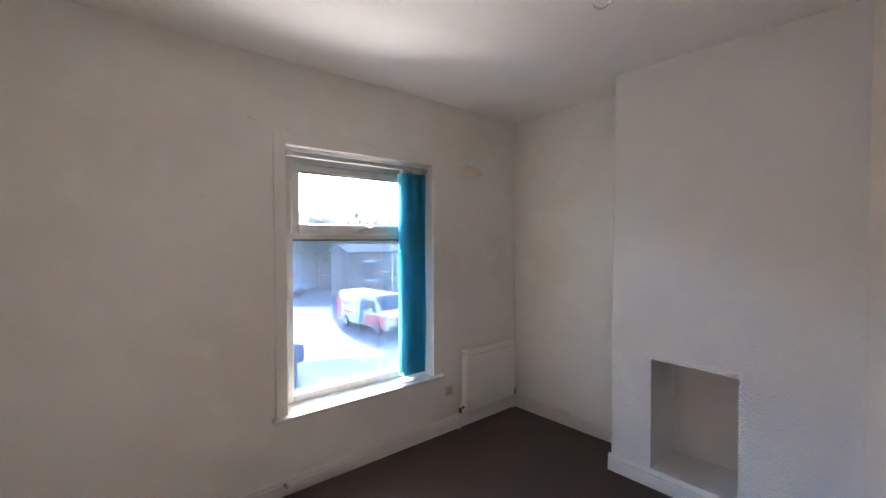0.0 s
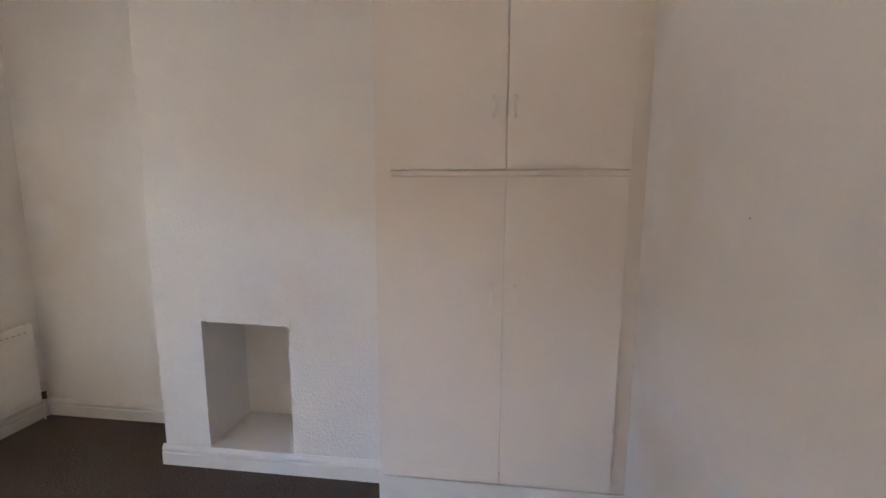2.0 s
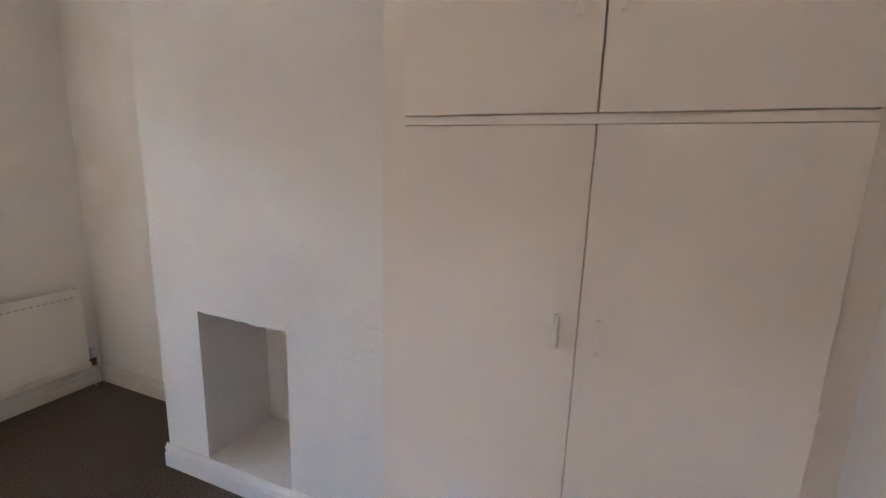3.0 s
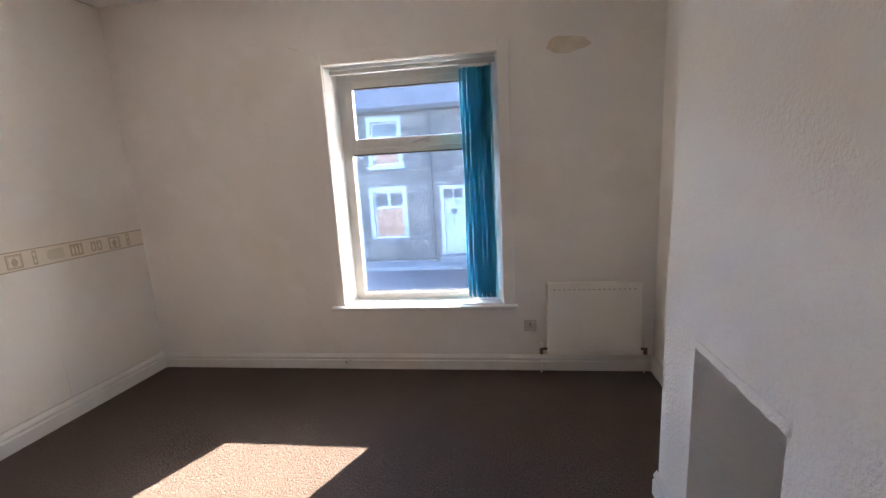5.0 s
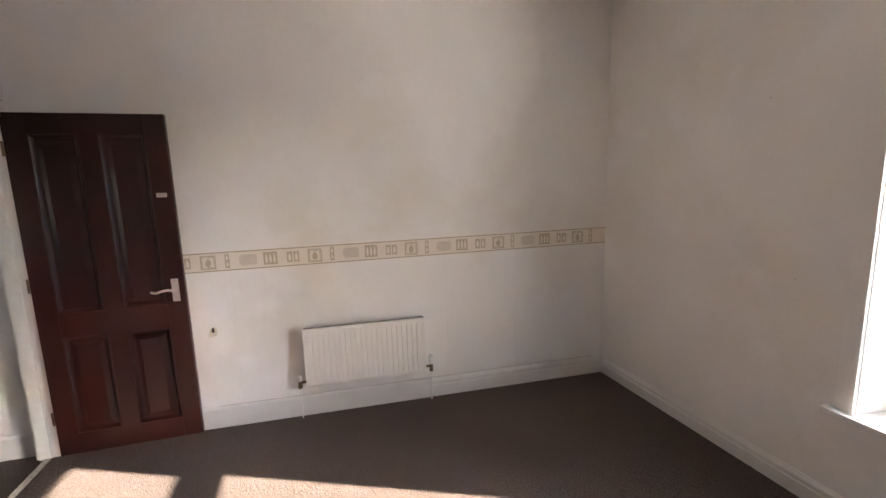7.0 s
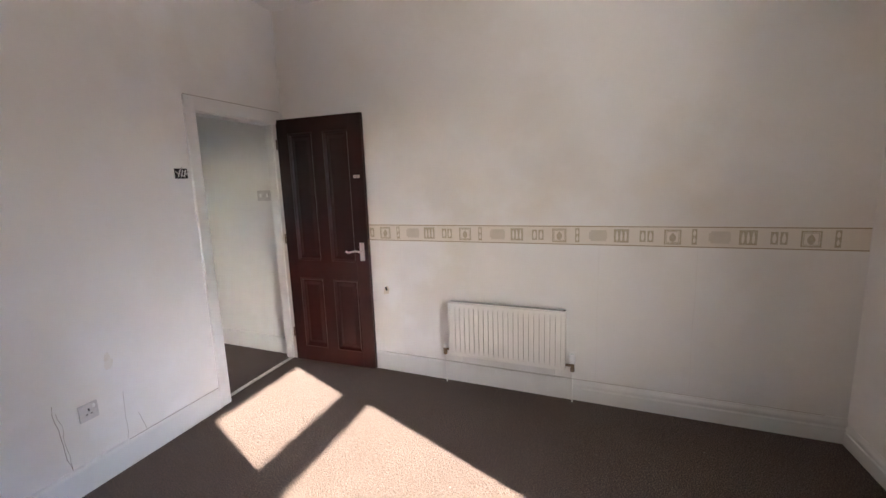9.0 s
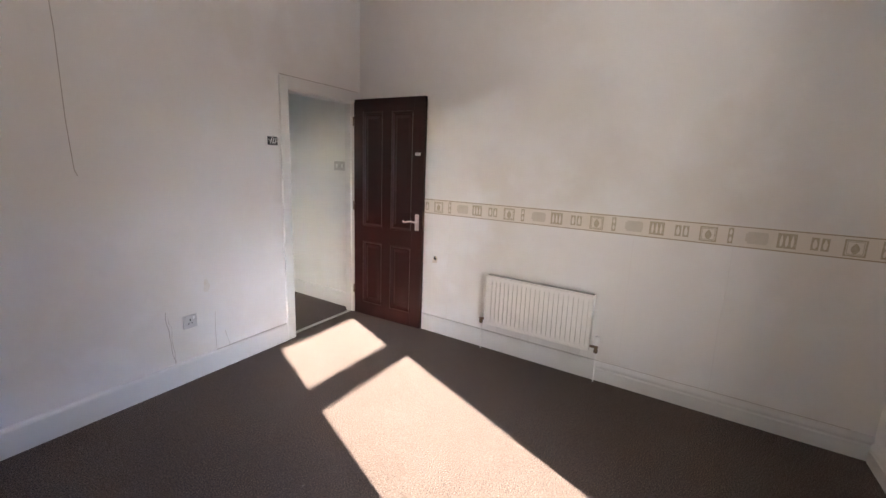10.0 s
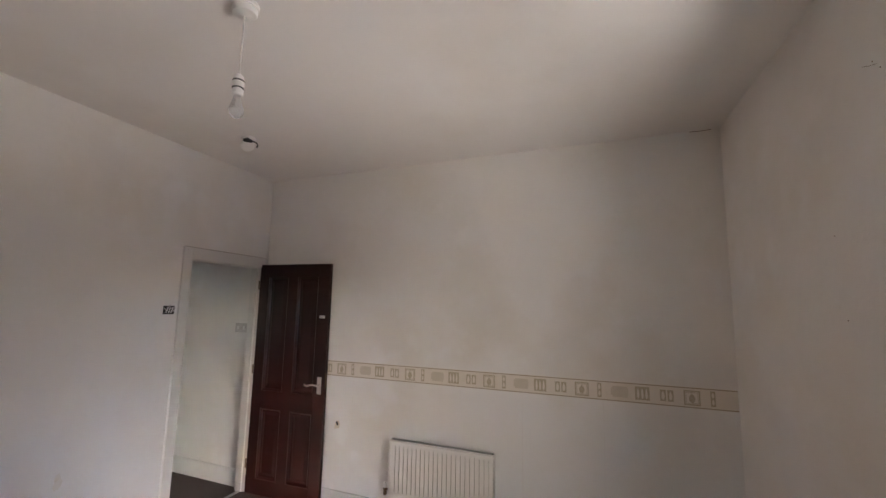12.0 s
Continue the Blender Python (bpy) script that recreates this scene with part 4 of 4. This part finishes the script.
structure("ground", slope_sheet(-900, 900, YO, 1500, -0.06), GROUND, "rough grass and earth stretching away", "ground")
structure("road", slope_sheet(-60, 60, 6.0, 37.0, -0.02, 0.03), ASPHALT, "worn grey asphalt street and yard", "road")
def sunlit_yard_sheet():
    """A concrete apron paled as sunlit ground, tapering along the shade beside the van."""
    bm = bmesh.new()
    edge = [(4.9, 8.6), (9.9, 8.6), (9.86, 15.0), (9.86, 18.0), (10.45, 20.2), (11.55, 23.2), (12.0, 24.6)]
    inner = [(4.9, y) for x, y in edge]
    low = [[bm.verts.new((x, y, gz(x) - 0.011 + d)) for x, y in row] for d in (0, -0.03) for row in (inner, edge)]
    for a, b in ((low[0], low[1]), (low[2], low[3]), (low[1], low[3]), (low[0], low[2])):
        for i in range(1, len(a) - 1):
            bm.faces.new((a[i], b[i], b[i + 1], a[i + 1]))
    tail = [(4.9, 24.6), (12.0, 24.6), (14.2, 29.3), (4.9, 29.6)]
    first = [(4.9, 8.6), (9.9, 8.6), (9.86, 15.0), (4.9, 15.0)]
    for ring_ in (first, tail):
        prism(bm, [(x, y, gz(x) - 0.011) for x, y in ring_], (0, 0, -0.03))
    return bm


structure("yard", sunlit_yard_sheet(), SUNLIT_CONCRETE, "concrete yard paled and cut to the sunlit ground", "yard")
# a darker triangle lies over the asphalt
structure("road_patch", prism(bmesh.new(), [(x, y, gz(x) - 0.006) for x, y in ((-0.55, 14.95), (2.0, 14.95), (2.0, 8.4))], (0, 0, -0.012)), TARMAC, "darker triangle of tarmac in the street", "road")
structure("pavement_near", slope_sheet(-60, 60, YO, 6.0, 0.08, 0.15), PAVING, "worn concrete flag pavement", "pavement")
structure("pavement_far", slope_sheet(-30, 4.6, 15.0, 16.0, 0.1, 0.18), PAVING, "worn stone pavement before the terrace", "pavement")
structure("pavement_corner", slope_sheet(2.6, 5.6, 10.8, 13.0, 0.06, 0.14), PAVING, "flagged pavement build-out with a bollard", "pavement")


def stone_wall_material(name, c1, c2, mortar, w, h):
    m = material(name, c1, 0.9)
    nt = m.node_tree
    b = nt.nodes["Principled BSDF"]
    co = nt.nodes.new("ShaderNodeTexCoord")
    sep = nt.nodes.new("ShaderNodeSeparateXYZ")
    add = nt.nodes.new("ShaderNodeMath")
    com = nt.nodes.new("ShaderNodeCombineXYZ")
    nt.links.new(co.outputs["Object"], sep.inputs[0])
    nt.links.new(sep.outputs[0], add.inputs[0])
    nt.links.new(sep.outputs[1], add.inputs[1])
    nt.links.new(add.outputs[0], com.inputs[0])
    nt.links.new(sep.outputs[2], com.inputs[1])
    br = nt.nodes.new("ShaderNodeTexBrick")
    br.inputs["Scale"].default_value = 1.0
    br.inputs["Brick Width"].default_value, br.inputs["Row Height"].default_value = w, h
    br.inputs["Mortar Size"].default_value = 0.012
    br.inputs["Color1"].default_value, br.inputs["Color2"].default_value, br.inputs["Mortar"].default_value = (*c1, 1), (*c2, 1), (*mortar, 1)
    nt.links.new(com.outputs[0], br.inputs["Vector"])
    n = nt.nodes.new("ShaderNodeTexNoise")
    n.inputs["Scale"].default_value, n.inputs["Detail"].default_value = 1.4, 6
    nt.links.new(co.outputs["Object"], n.inputs["Vector"])
    x = nt.nodes.new("ShaderNodeMix")
    x.data_type, x.blend_type = "RGBA", "MULTIPLY"
    x.inputs[0].default_value = 0.8
    r = nt.nodes.new("ShaderNodeMapRange")
    r.inputs["From Min"].default_value, r.inputs["From Max"].default_value = 0.25, 0.75
    r.inputs["To Min"].default_value, r.inputs["To Max"].default_value = 0.5, 1.35
    nt.links.new(n.outputs[0], r.inputs[0])
    nt.links.new(br.outputs[0], x.inputs[6])
    nt.links.new(r.outputs[0], x.inputs[7])
    nt.links.new(x.outputs[2], b.inputs["Base Color"])
    k = nt.nodes.new("ShaderNodeBump")
    k.inputs["Distance"].default_value = 0.012
    k.invert = True
    nt.links.new(br.outputs["Fac"], k.inputs["Height"])
    nt.links.new(k.outputs[0], b.inputs["Normal"])
    return m


TERRACE = stone_wall_material("coursed_sandstone", (0.31, 0.25, 0.185), (0.075, 0.066, 0.06), (0.05, 0.045, 0.042), 0.36, 0.13)
ROOFING = stone_wall_material("stone_slates", (0.11, 0.108, 0.105), (0.075, 0.075, 0.08), (0.035, 0.035, 0.035), 0.42, 0.2)


def terrace_house(at, boarded):
    """Local origin at the left end of the front, at threshold level; front faces -y."""
    W, EZ = 3.95, 5.3
    h = thing("terraced_house", "stone terraced house with white window surrounds and white front door", "house", at, "terrace across the street")
    openings = [(0.07, 1.03, 0.0, 2.57), (1.36, 2.78, 0.6, 2.62), (1.46, 2.74, 3.3, 5.1)]
    dbox = lambda a, b, *r: boxed(a - 0.1, b - 0.1, *r)
    dput = lambda m, a, b, *r: box(m, a - 0.1, b - 0.1, *r)
    xs = sorted({0, W, *[o[0] for o in openings], *[o[1] for o in openings]})
    zs = sorted({-1.6, EZ, *[o[2] for o in openings], *[o[3] for o in openings]})
    bm = bmesh.new()
    for a, b in zip(xs, xs[1:]):
        for c, d in zip(zs, zs[1:]):
            if not any(o[0] <= a and b <= o[1] and o[2] <= c and d <= o[3] for o in openings):
                box(bm, a, b, 0, 0.3, c, d)
    bmesh.ops.remove_doubles(bm, verts=bm.verts[:], dist=0.0005)
    box(bm, 0, W, 7.7, 8.0, -1.6, EZ)
    for x in (0, W - 0.25):
        prism(bm, [(x, 0.3, -1.6), (x, 7.7, -1.6), (x, 7.7, EZ), (x, 4, EZ + 1.95), (x, 0.3, EZ)], (0.25, 0, 0))
    part("wall", bm, TERRACE, h, "weathered coursed sandstone front")
    bm = bmesh.new()
    for s in (0, 1):
        ya, yb = (-0.22, 4.0) if s == 0 else (8.22, 4.0)
        prism(bm, [(0, ya, EZ - 0.02), (0, yb, EZ + 2.05), (0, yb, EZ + 2.17), (0, ya, EZ + 0.1)], (W, 0, 0))
    part("roof", bm, ROOFING, h, "grey stone slate roof")
    bm = boxed(0, W, -0.3, -0.16, EZ - 0.08, EZ + 0.02, 0.02)
    part("gutter", bm, DARK, h, "dark eaves gutter")
    part("downpipe", tube(bmesh.new(), (3.75, -0.07, -0.2), (3.75, -0.07, EZ - 0.05), 0.04), BLACKPAINT, h)
    # front door
    bm = bmesh.new()
    dput(bm, 0.17, 0.3, -0.03, 0.2, 0, 2.57, 0.01)
    dput(bm, 1.0, 1.13, -0.03, 0.2, 0, 2.57, 0.01)
    dput(bm, 0.3, 1.0, -0.03, 0.2, 2.44, 2.57, 0.01)
    part("door_surround", bm, WHITEPAINT, h, "white painted stone door surround")
    d = part("door", dbox(0.3, 1.0, 0.1, 0.15, 0.02, 2.02, 0.005), WHITEPAINT, h, "white panelled front door")
    for x0, z0, x1, z1 in ((0.38, 0.15, 0.62, 0.75), (0.68, 0.15, 0.92, 0.75), (0.38, 1.15, 0.62, 1.5), (0.68, 1.15, 0.92, 1.5)):
        part("panel", dbox(x0, x1, 0.085, 0.11, z0, z1, 0.008), WHITEPAINT, d)
    part("fanlight_arch", lathe(bmesh.new(), (0, 0, 0), [(0.12, -0.005), (0.12, 0.005)], 20, pose(0.55, 0.098, 1.62, 90)), DARKGLASS, d, "arched door light")
    part("letterbox", dbox(0.53, 0.77, 0.085, 0.105, 0.98, 1.04, 0.004), STEEL, d)
    part("transom", dbox(0.3, 1.0, 0.08, 0.16, 2.02, 2.1), WHITEPAINT, h)
    part("fanlight", dbox(0.3, 1.0, 0.12, 0.13, 2.1, 2.44), DARKGLASS, h, "glazed fanlight")
    part("fanlight_bar", dbox(0.63, 0.67, 0.1, 0.14, 2.1, 2.44), WHITEPAINT, h)
    part("step", dbox(0.1, 1.2, -0.35, 0.0, -0.6, 0.0, 0.01), PAVING, h, "worn stone doorstep")
    # windows
    for x0, x1, z0, z1, low in ((1.36, 2.78, 0.6, 2.62, True), (1.46, 2.74, 3.3, 5.1, False)):
        w = part("window", boxed(x0 + 0.12, x1 - 0.12, 0.2, 0.21, z0 + 0.1, z1 - 0.12), DARKGLASS, h, "window with dark panes")
        bm = bmesh.new()
        box(bm, x0, x0 + 0.14, -0.03, 0.2, z0, z1, 0.008)
        box(bm, x1 - 0.14, x1, -0.03, 0.2, z0, z1, 0.008)
        box(bm, x0 + 0.14, x1 - 0.14, -0.03, 0.2, z1 - 0.18, z1, 0.008)
        part("surround", bm, WHITEPAINT, w, "white painted stone surround")
        part("sill", boxed(x0 - 0.06, x1 + 0.06, -0.09, 0.2, z0 - 0.06, z0 + 0.09, 0.01), STONE if low else WHITEPAINT, w)
        bm = bmesh.new()
        fx0, fx1, fz0, fz1 = x0 + 0.14, x1 - 0.14, z0 + 0.09, z1 - 0.18
        tz = fz0 + (fz1 - fz0) * 0.66
        for a in ((fx0, fx0 + 0.06, fz0, fz1), (fx1 - 0.06, fx1, fz0, fz1), (fx0, fx1, fz0, fz0 + 0.07), (fx0, fx1, fz1 - 0.06, fz1), (fx0, fx1, tz - 0.04, tz + 0.04)):
            box(bm, a[0], a[1], 0.13, 0.19, a[2], a[3])
        if low:
            m_ = (fx0 + fx1) / 2
            box(bm, m_ - 0.05, m_ + 0.05, 0.128, 0.19, tz, fz1)
        part("frame", bm, UPVC, w)
        if boarded:
            if low:
                part("board", boxed(fx0 + 0.06, fx1 - 0.06, 0.14, 0.17, fz0 + 0.07, tz - 0.04), BOARD, w, "orange-brown plywood board")
            else:
                part("blind", boxed(fx0 + 0.06, fx1 - 0.06, 0.15, 0.17, fz0 + 0.07, tz - 0.04), BOARD, w, "peach blind behind the pane")
        else:
            part("curtain", boxed(fx0 + 0.06, fx1 - 0.06, 0.225, 0.24, fz0, fz1), RENDERED, w)
    return h


base = terrace_house(pose(-3.3, 16.0, -1.65), True)
for k in (-3, -2, -1, 1):
    copy_thing(base, pose(-3.3 + 3.95 * k, 16.0, -1.65))


def vehicle(name, label, category, at, length, width, height, profile, belt, paint, wheels, glass_from, stripes=(), front=None):
    """profile: (x, z) side outline, nose at +x; belt: glass band."""
    v = thing(name, label, category, at)
    bm = prism(bmesh.new(), [(x, -width / 2, z) for x, z in profile], (0, width, 0))
    top = max(z for x, z in profile)
    for vv in bm.verts:
        if vv.co.z > belt:
            vv.co.y *= 1 - 0.12 * (vv.co.z - belt) / (top - belt)
    bmesh.ops.recalc_face_normals(bm, faces=bm.faces[:])
    bmesh.ops.bevel(bm, geom=bm.edges[:], offset=0.05, segments=2, profile=0.6, affect="EDGES")
    body = part("body", bm, paint, v, "", True)
    for x in wheels:
        for s in (-1, 1):
            y = s * (width / 2 - 0.1)
            w = part("wheel", lathe(bmesh.new(), (0, 0, 0), [(0.2, -0.1), (0.3, -0.11), (0.325, -0.08), (0.325, 0.08), (0.3, 0.11), (0.2, 0.1)], 24, pose(x, y + s * 0.03, 0.325, 90)), TYRE, v, "", True)
            part("rim", lathe(bmesh.new(), (0, 0, 0), [(0.2, -0.115), (0.17, -0.12), (0.05, -0.09), (0.05, 0.09), (0.17, 0.12), (0.2, 0.115)], 16, pose(x, y + s * 0.035, 0.325, 90)), STEEL, w, "", True)
    for s in (-1, 1):
        for x0, x1, z0, z1 in glass_from:
            k = 1 - 0.12 * ((z0 + z1) / 2 - belt) / (top - belt)
            bm = prism(bmesh.new(), [(x0, 0, z0), (x1, 0, z0), (x1 - (0.25 if x1 > length * 0.2 else 0.03), 0, z1), (x0 + 0.05, 0, z1)], (0, 0.03, 0))
            tilt = math.degrees(math.atan2(0.12 * width / 2, top - belt))
            part("side_window", bm, DARKGLASS, v, "", False, pose(0, s * (width / 2 * k - 0.012) - 0.015, 0) @ Matrix.Translation((0, 0, (z0 + z1) / 2)) @ pose(0, 0, 0, s * tilt) @ Matrix.Translation((0, 0, -(z0 + z1) / 2)))
        for x0, x1, x2, x3, z0, z1, mat, lab in stripes:
            part("livery", prism(bmesh.new(), [(x0, 0, z0), (x1, 0, z0), (x3, 0, z1), (x2, 0, z1)], (0, 0.006, 0)), mat, v, lab, False,
                 pose(0, s * (width / 2 + 0.002) - 0.003, 0))
    if front:
        (xa, za), (xb, zb) = front
        nrm = Vector((zb - za, 0, xa - xb)).normalized()
        hw = width / 2 - 0.2
        bm = prism(bmesh.new(), [(xa, -hw, za), (xa, hw, za), (xb, hw - 0.06, zb), (xb, -hw + 0.06, zb)], nrm * 0.02)
        part("windscreen", bm, DARKGLASS, v, "dark windscreen")
    nose = length / 2
    for s in (-1, 1):
        part("headlight", boxed(nose - 0.22, nose + 0.012, s * (width / 2 - 0.3) - 0.17, s * (width / 2 - 0.3) + 0.17, 0.66, 0.84, 0.03), UPVC, v, "", True)
        part("mirror", boxed(0.95 if height > 1.7 else 0.55, 1.1 if height > 1.7 else 0.7, s * (width / 2 + 0.1) - 0.09, s * (width / 2 + 0.1) + 0.09, belt + 0.02, belt + 0.22, 0.03), paint, v, "", True)
        part("tail_light", boxed(-nose - 0.012, -nose + 0.08, s * (width / 2 - 0.08) - 0.07, s * (width / 2 - 0.08) + 0.07, 0.9, 1.3 if height > 1.7 else 1.05, 0.02), VANRED, v)
    part("bumper", boxed(nose - 0.12, nose + 0.04, -width / 2 + 0.06, width / 2 - 0.06, 0.3, 0.55, 0.05), BLACKPAINT, v, "", True)
    part("grille", boxed(nose - 0.05, nose + 0.015, -0.42, 0.42, 0.66, 0.82, 0.02), BLACKPAINT, v)
    part("number_plate", boxed(nose + 0.035, nose + 0.05, -0.26, 0.26, 0.4, 0.51), WHITEPAINT, v)
    return v


VAN = [(-2.45, 0.32), (2.35, 0.32), (2.45, 0.6), (2.4, 0.98), (1.6, 1.2), (0.95, 1.9), (0.6, 1.95), (-2.3, 1.95), (-2.45, 1.7)]
vx, vy = 12.75, 20.9
van = vehicle("van", "white delivery van with coral red nose and blue and yellow livery", "van", pose(vx, vy, gz(vx) - 0.01, 0, 0, -86), 4.9, 1.9, 1.95, VAN, 1.1, VANWHITE, (-1.5, 1.5),
        [(0.35, 1.45, 1.12, 1.7)],
        [(0.3, 2.3, 0.55, 2.2, 0.4, 0.98, VANRED, "coral red livery panel"), (-0.25, 0.2, 0.05, 0.4, 0.4, 1.75, VANBLUE, "blue livery stripe"), (0.12, 0.3, 0.28, 0.48, 0.4, 1.02, VANYELLOW, "yellow livery stripe"),
         (-2.4, -2.05, -2.4, -2.15, 0.45, 1.7, VANRED, "coral red rear corner"), (-1.75, -0.75, -1.75, -0.75, 0.78, 0.95, VANRED, "red sign shape"),
         (-1.9, -0.45, -1.9, -0.45, 1.4, 1.47, VANRED, "unreadable red lettering bar"), (-1.9, -0.7, -1.9, -0.7, 1.24, 1.31, VANRED, "unreadable red lettering bar")],
        ((1.62, 1.2), (0.98, 1.86)))
bm = prism(bmesh.new(), [(1.64, -0.84, 1.2), (2.34, -0.86, 1.008), (2.34, 0.86, 1.008), (1.64, 0.84, 1.2)], (0.003, 0, 0.012))
part("bonnet", bm, VANRED, van, "coral red bonnet")
bm = prism(bmesh.new(), [(2.449, -0.86, 0.62), (2.449, 0.86, 0.62), (2.415, 0.86, 0.95), (2.415, -0.86, 0.95)], (0.008, 0, 0))
part("nose_panel", bm, VANRED, van, "coral red nose panel")
CAR = [(-2.1, 0.3), (2.05, 0.3), (2.12, 0.5), (2.05, 0.85), (1.05, 1.0), (0.3, 1.45), (-1.3, 1.48), (-1.95, 1.05), (-2.1, 0.9)]
HATCH = [(x * 0.86, z) for x, z in CAR]
vehicle("parked_car", "dark blue hatchback parked at the kerb", "car", pose(3.75, 13.95, gz(3.75), 0, 4, 2), 3.6, 1.7, 1.48, HATCH, 0.98, NAVY, (-1.1, 1.15),
        [(-1.03, -0.26, 1.02, 1.4), (-0.2, 0.64, 1.02, 1.4)], (), ((0.88, 1.02), (0.3, 1.42)))
vehicle("parked_car", "silver estate car parked before the far building", "car", pose(13.6, 37.6, -3.12, 0, 0, 10), 4.2, 1.75, 1.48, CAR, 0.98, CARPAINT, (-1.3, 1.3),
        [(-1.2, -0.3, 1.02, 1.4), (-0.22, 0.75, 1.02, 1.4)], (), ((1.02, 1.02), (0.34, 1.42)))
boll = thing("bollard", "black iron street bollard on the pavement", "bollard", pose(4.85, 12.0, gz(4.85) + 0.06))
part("post", lathe(bmesh.new(), (0, 0, 0), [(0.11, 0), (0.11, 0.06), (0.085, 0.1), (0.08, 0.78), (0.095, 0.8), (0.095, 0.86), (0.07, 0.93), (0.02, 0.97)], 18), BLACKPAINT, boll, "", True)


def far_building(name, label, x0, x1, y0, y1, z0, ez, rz, wall_mat, wins, balcony=False):
    b = thing(name, label, "building")
    bm = bmesh.new()
    box(bm, x0, x1, y0, y1, z0, ez)
    part("wall", bm, wall_mat, b)
    bm = bmesh.new()
    ym = (y0 + y1) / 2
    prism(bm, [(x0 - 0.2, y0 - 0.3, ez), (x0 - 0.2, ym, rz), (x0 - 0.2, y1 + 0.3, ez)], (x1 - x0 + 0.4, 0, 0))
    part("roof", bm, ROOFING, b)
    for wx, wz, ww, wh in wins:
        w = part("window", boxed(wx, wx + ww, y0 - 0.03, y0 + 0.02, wz, wz + wh), DARKGLASS, b)
        bm = bmesh.new()
        box(bm, wx - 0.1, wx + ww + 0.1, y0 - 0.08, y0 + 0.02, wz - 0.12, wz)
        box(bm, wx - 0.1, wx + ww + 0.1, y0 - 0.06, y0 + 0.02, wz + wh, wz + wh + 0.14)
        part("sill", bm, WHITEPAINT, w)
    if balcony:
        part("balcony", boxed(x0, x1, y0 - 1.2, y0, ez - 2.1, ez - 1.95), WHITEPAINT, b)
        n = 14
        for i in range(n):
            x = x0 + 0.05 + (x1 - x0 - 0.1) * i / (n - 1)
            part("baluster", boxed(x - 0.03, x + 0.03, y0 - 1.18, y0 - 1.12, ez - 1.95, ez - 1.1), WHITEPAINT, b)
        part("handrail", boxed(x0, x1, y0 - 1.22, y0 - 1.08, ez - 1.1, ez - 1.02), WHITEPAINT, b)
    return b


far_building("rendered_house", "pale rendered house with narrow windows across the yard", 8.0, 18.6, 42, 50, -3.2, 0.6, 3.0, RENDERED,
             [(10.5, -1.6, 0.6, 1.6), (13.4, -1.6, 0.6, 1.6), (14.7, -1.6, 0.6, 1.6)])
far_building("balcony_house", "cream house with a white balcony across the yard", 18.7, 22.2, 41, 48, -3.2, 0.2, 2.0, RENDERED, [(19.3, -1.1, 1.6, 0.9)], True)
far_building("stone_building", "dark stone building behind the van", 16.2, 34.0, 30.5, 33.5, -3.2, 0.7, 1.3, TERRACE, [(17.6, -1.5, 0.9, 1.4), (20.2, -1.5, 0.9, 1.4), (24.0, -1.5, 0.9, 1.4)])
for px, py in ((17.6, 26.5), (18.3, 26.9)):
    p = thing("sign_pole", "tall thin white pole beside the yard", "pole", pose(px, py, -3.15), "white poles")
    part("pole", tube(bmesh.new(), (0, 0, 0), (0, 0, 4.4), 0.05, 0.04, 10), WHITEPAINT, p, "", True)


def tree(at, h, spread, seed):
    r = random.Random(seed)
    t = thing("tree", "leafy green tree behind the far roofs", "tree", at, "trees beyond the roofs")
    bm = tube(bmesh.new(), (0, 0, 0), (0.1, 0, h * 0.5), 0.28, 0.16, 10)
    tips = []
    for i in range(9):
        a = i * 2.4
        p = Vector((0.1, 0, h * (0.3 + 0.03 * i)))
        q = p + Vector((math.cos(a) * spread * r.uniform(0.45, 0.8), math.sin(a) * spread * r.uniform(0.45, 0.8), h * r.uniform(0.2, 0.4)))
        tube(bm, p, q, 0.1, 0.03, 6)
        tips += [q, p.lerp(q, 0.65)]
    tips.append(Vector((0.1, 0, h * 0.9)))
    part("trunk", bm, BARK, t)
    vs, fs = [], []
    for tip in tips:
        for _ in range(170):
            d = Vector((r.gauss(0, 1), r.gauss(0, 1), r.gauss(0, 0.8)))
            c = tip + d * spread * 0.2
            u = Vector((r.uniform(-1, 1), r.uniform(-1, 1), r.uniform(-1, 1))).normalized() * r.uniform(0.1, 0.22)
            w = u.orthogonal().normalized() * r.uniform(0.06, 0.14)
            k = len(vs)
            vs += [c - u, c + w, c + u, c - w]
            fs.append((k, k + 1, k + 2, k + 3))
    me = bpy.data.meshes.new("crown")
    me.from_pydata([tuple(v) for v in vs], [], fs)
    me.materials.append(FOLIAGE)
    o = new("crown", me)
    o.parent = t
    return t


rt = random.Random(11)
for i in range(9):
    tree(pose(9 + 4.3 * i + rt.uniform(-1, 1), 56 + rt.uniform(-2, 6), -3.4), rt.uniform(7.5, 11), rt.uniform(2.6, 3.6), 20 + i)
for i in range(5):
    tree(pose(17.6 + 2.9 * i + rt.uniform(-0.4, 0.4), 39 + rt.uniform(-1, 1), -3.4), rt.uniform(6.2, 7.4), rt.uniform(2.4, 3.0), 40 + i)
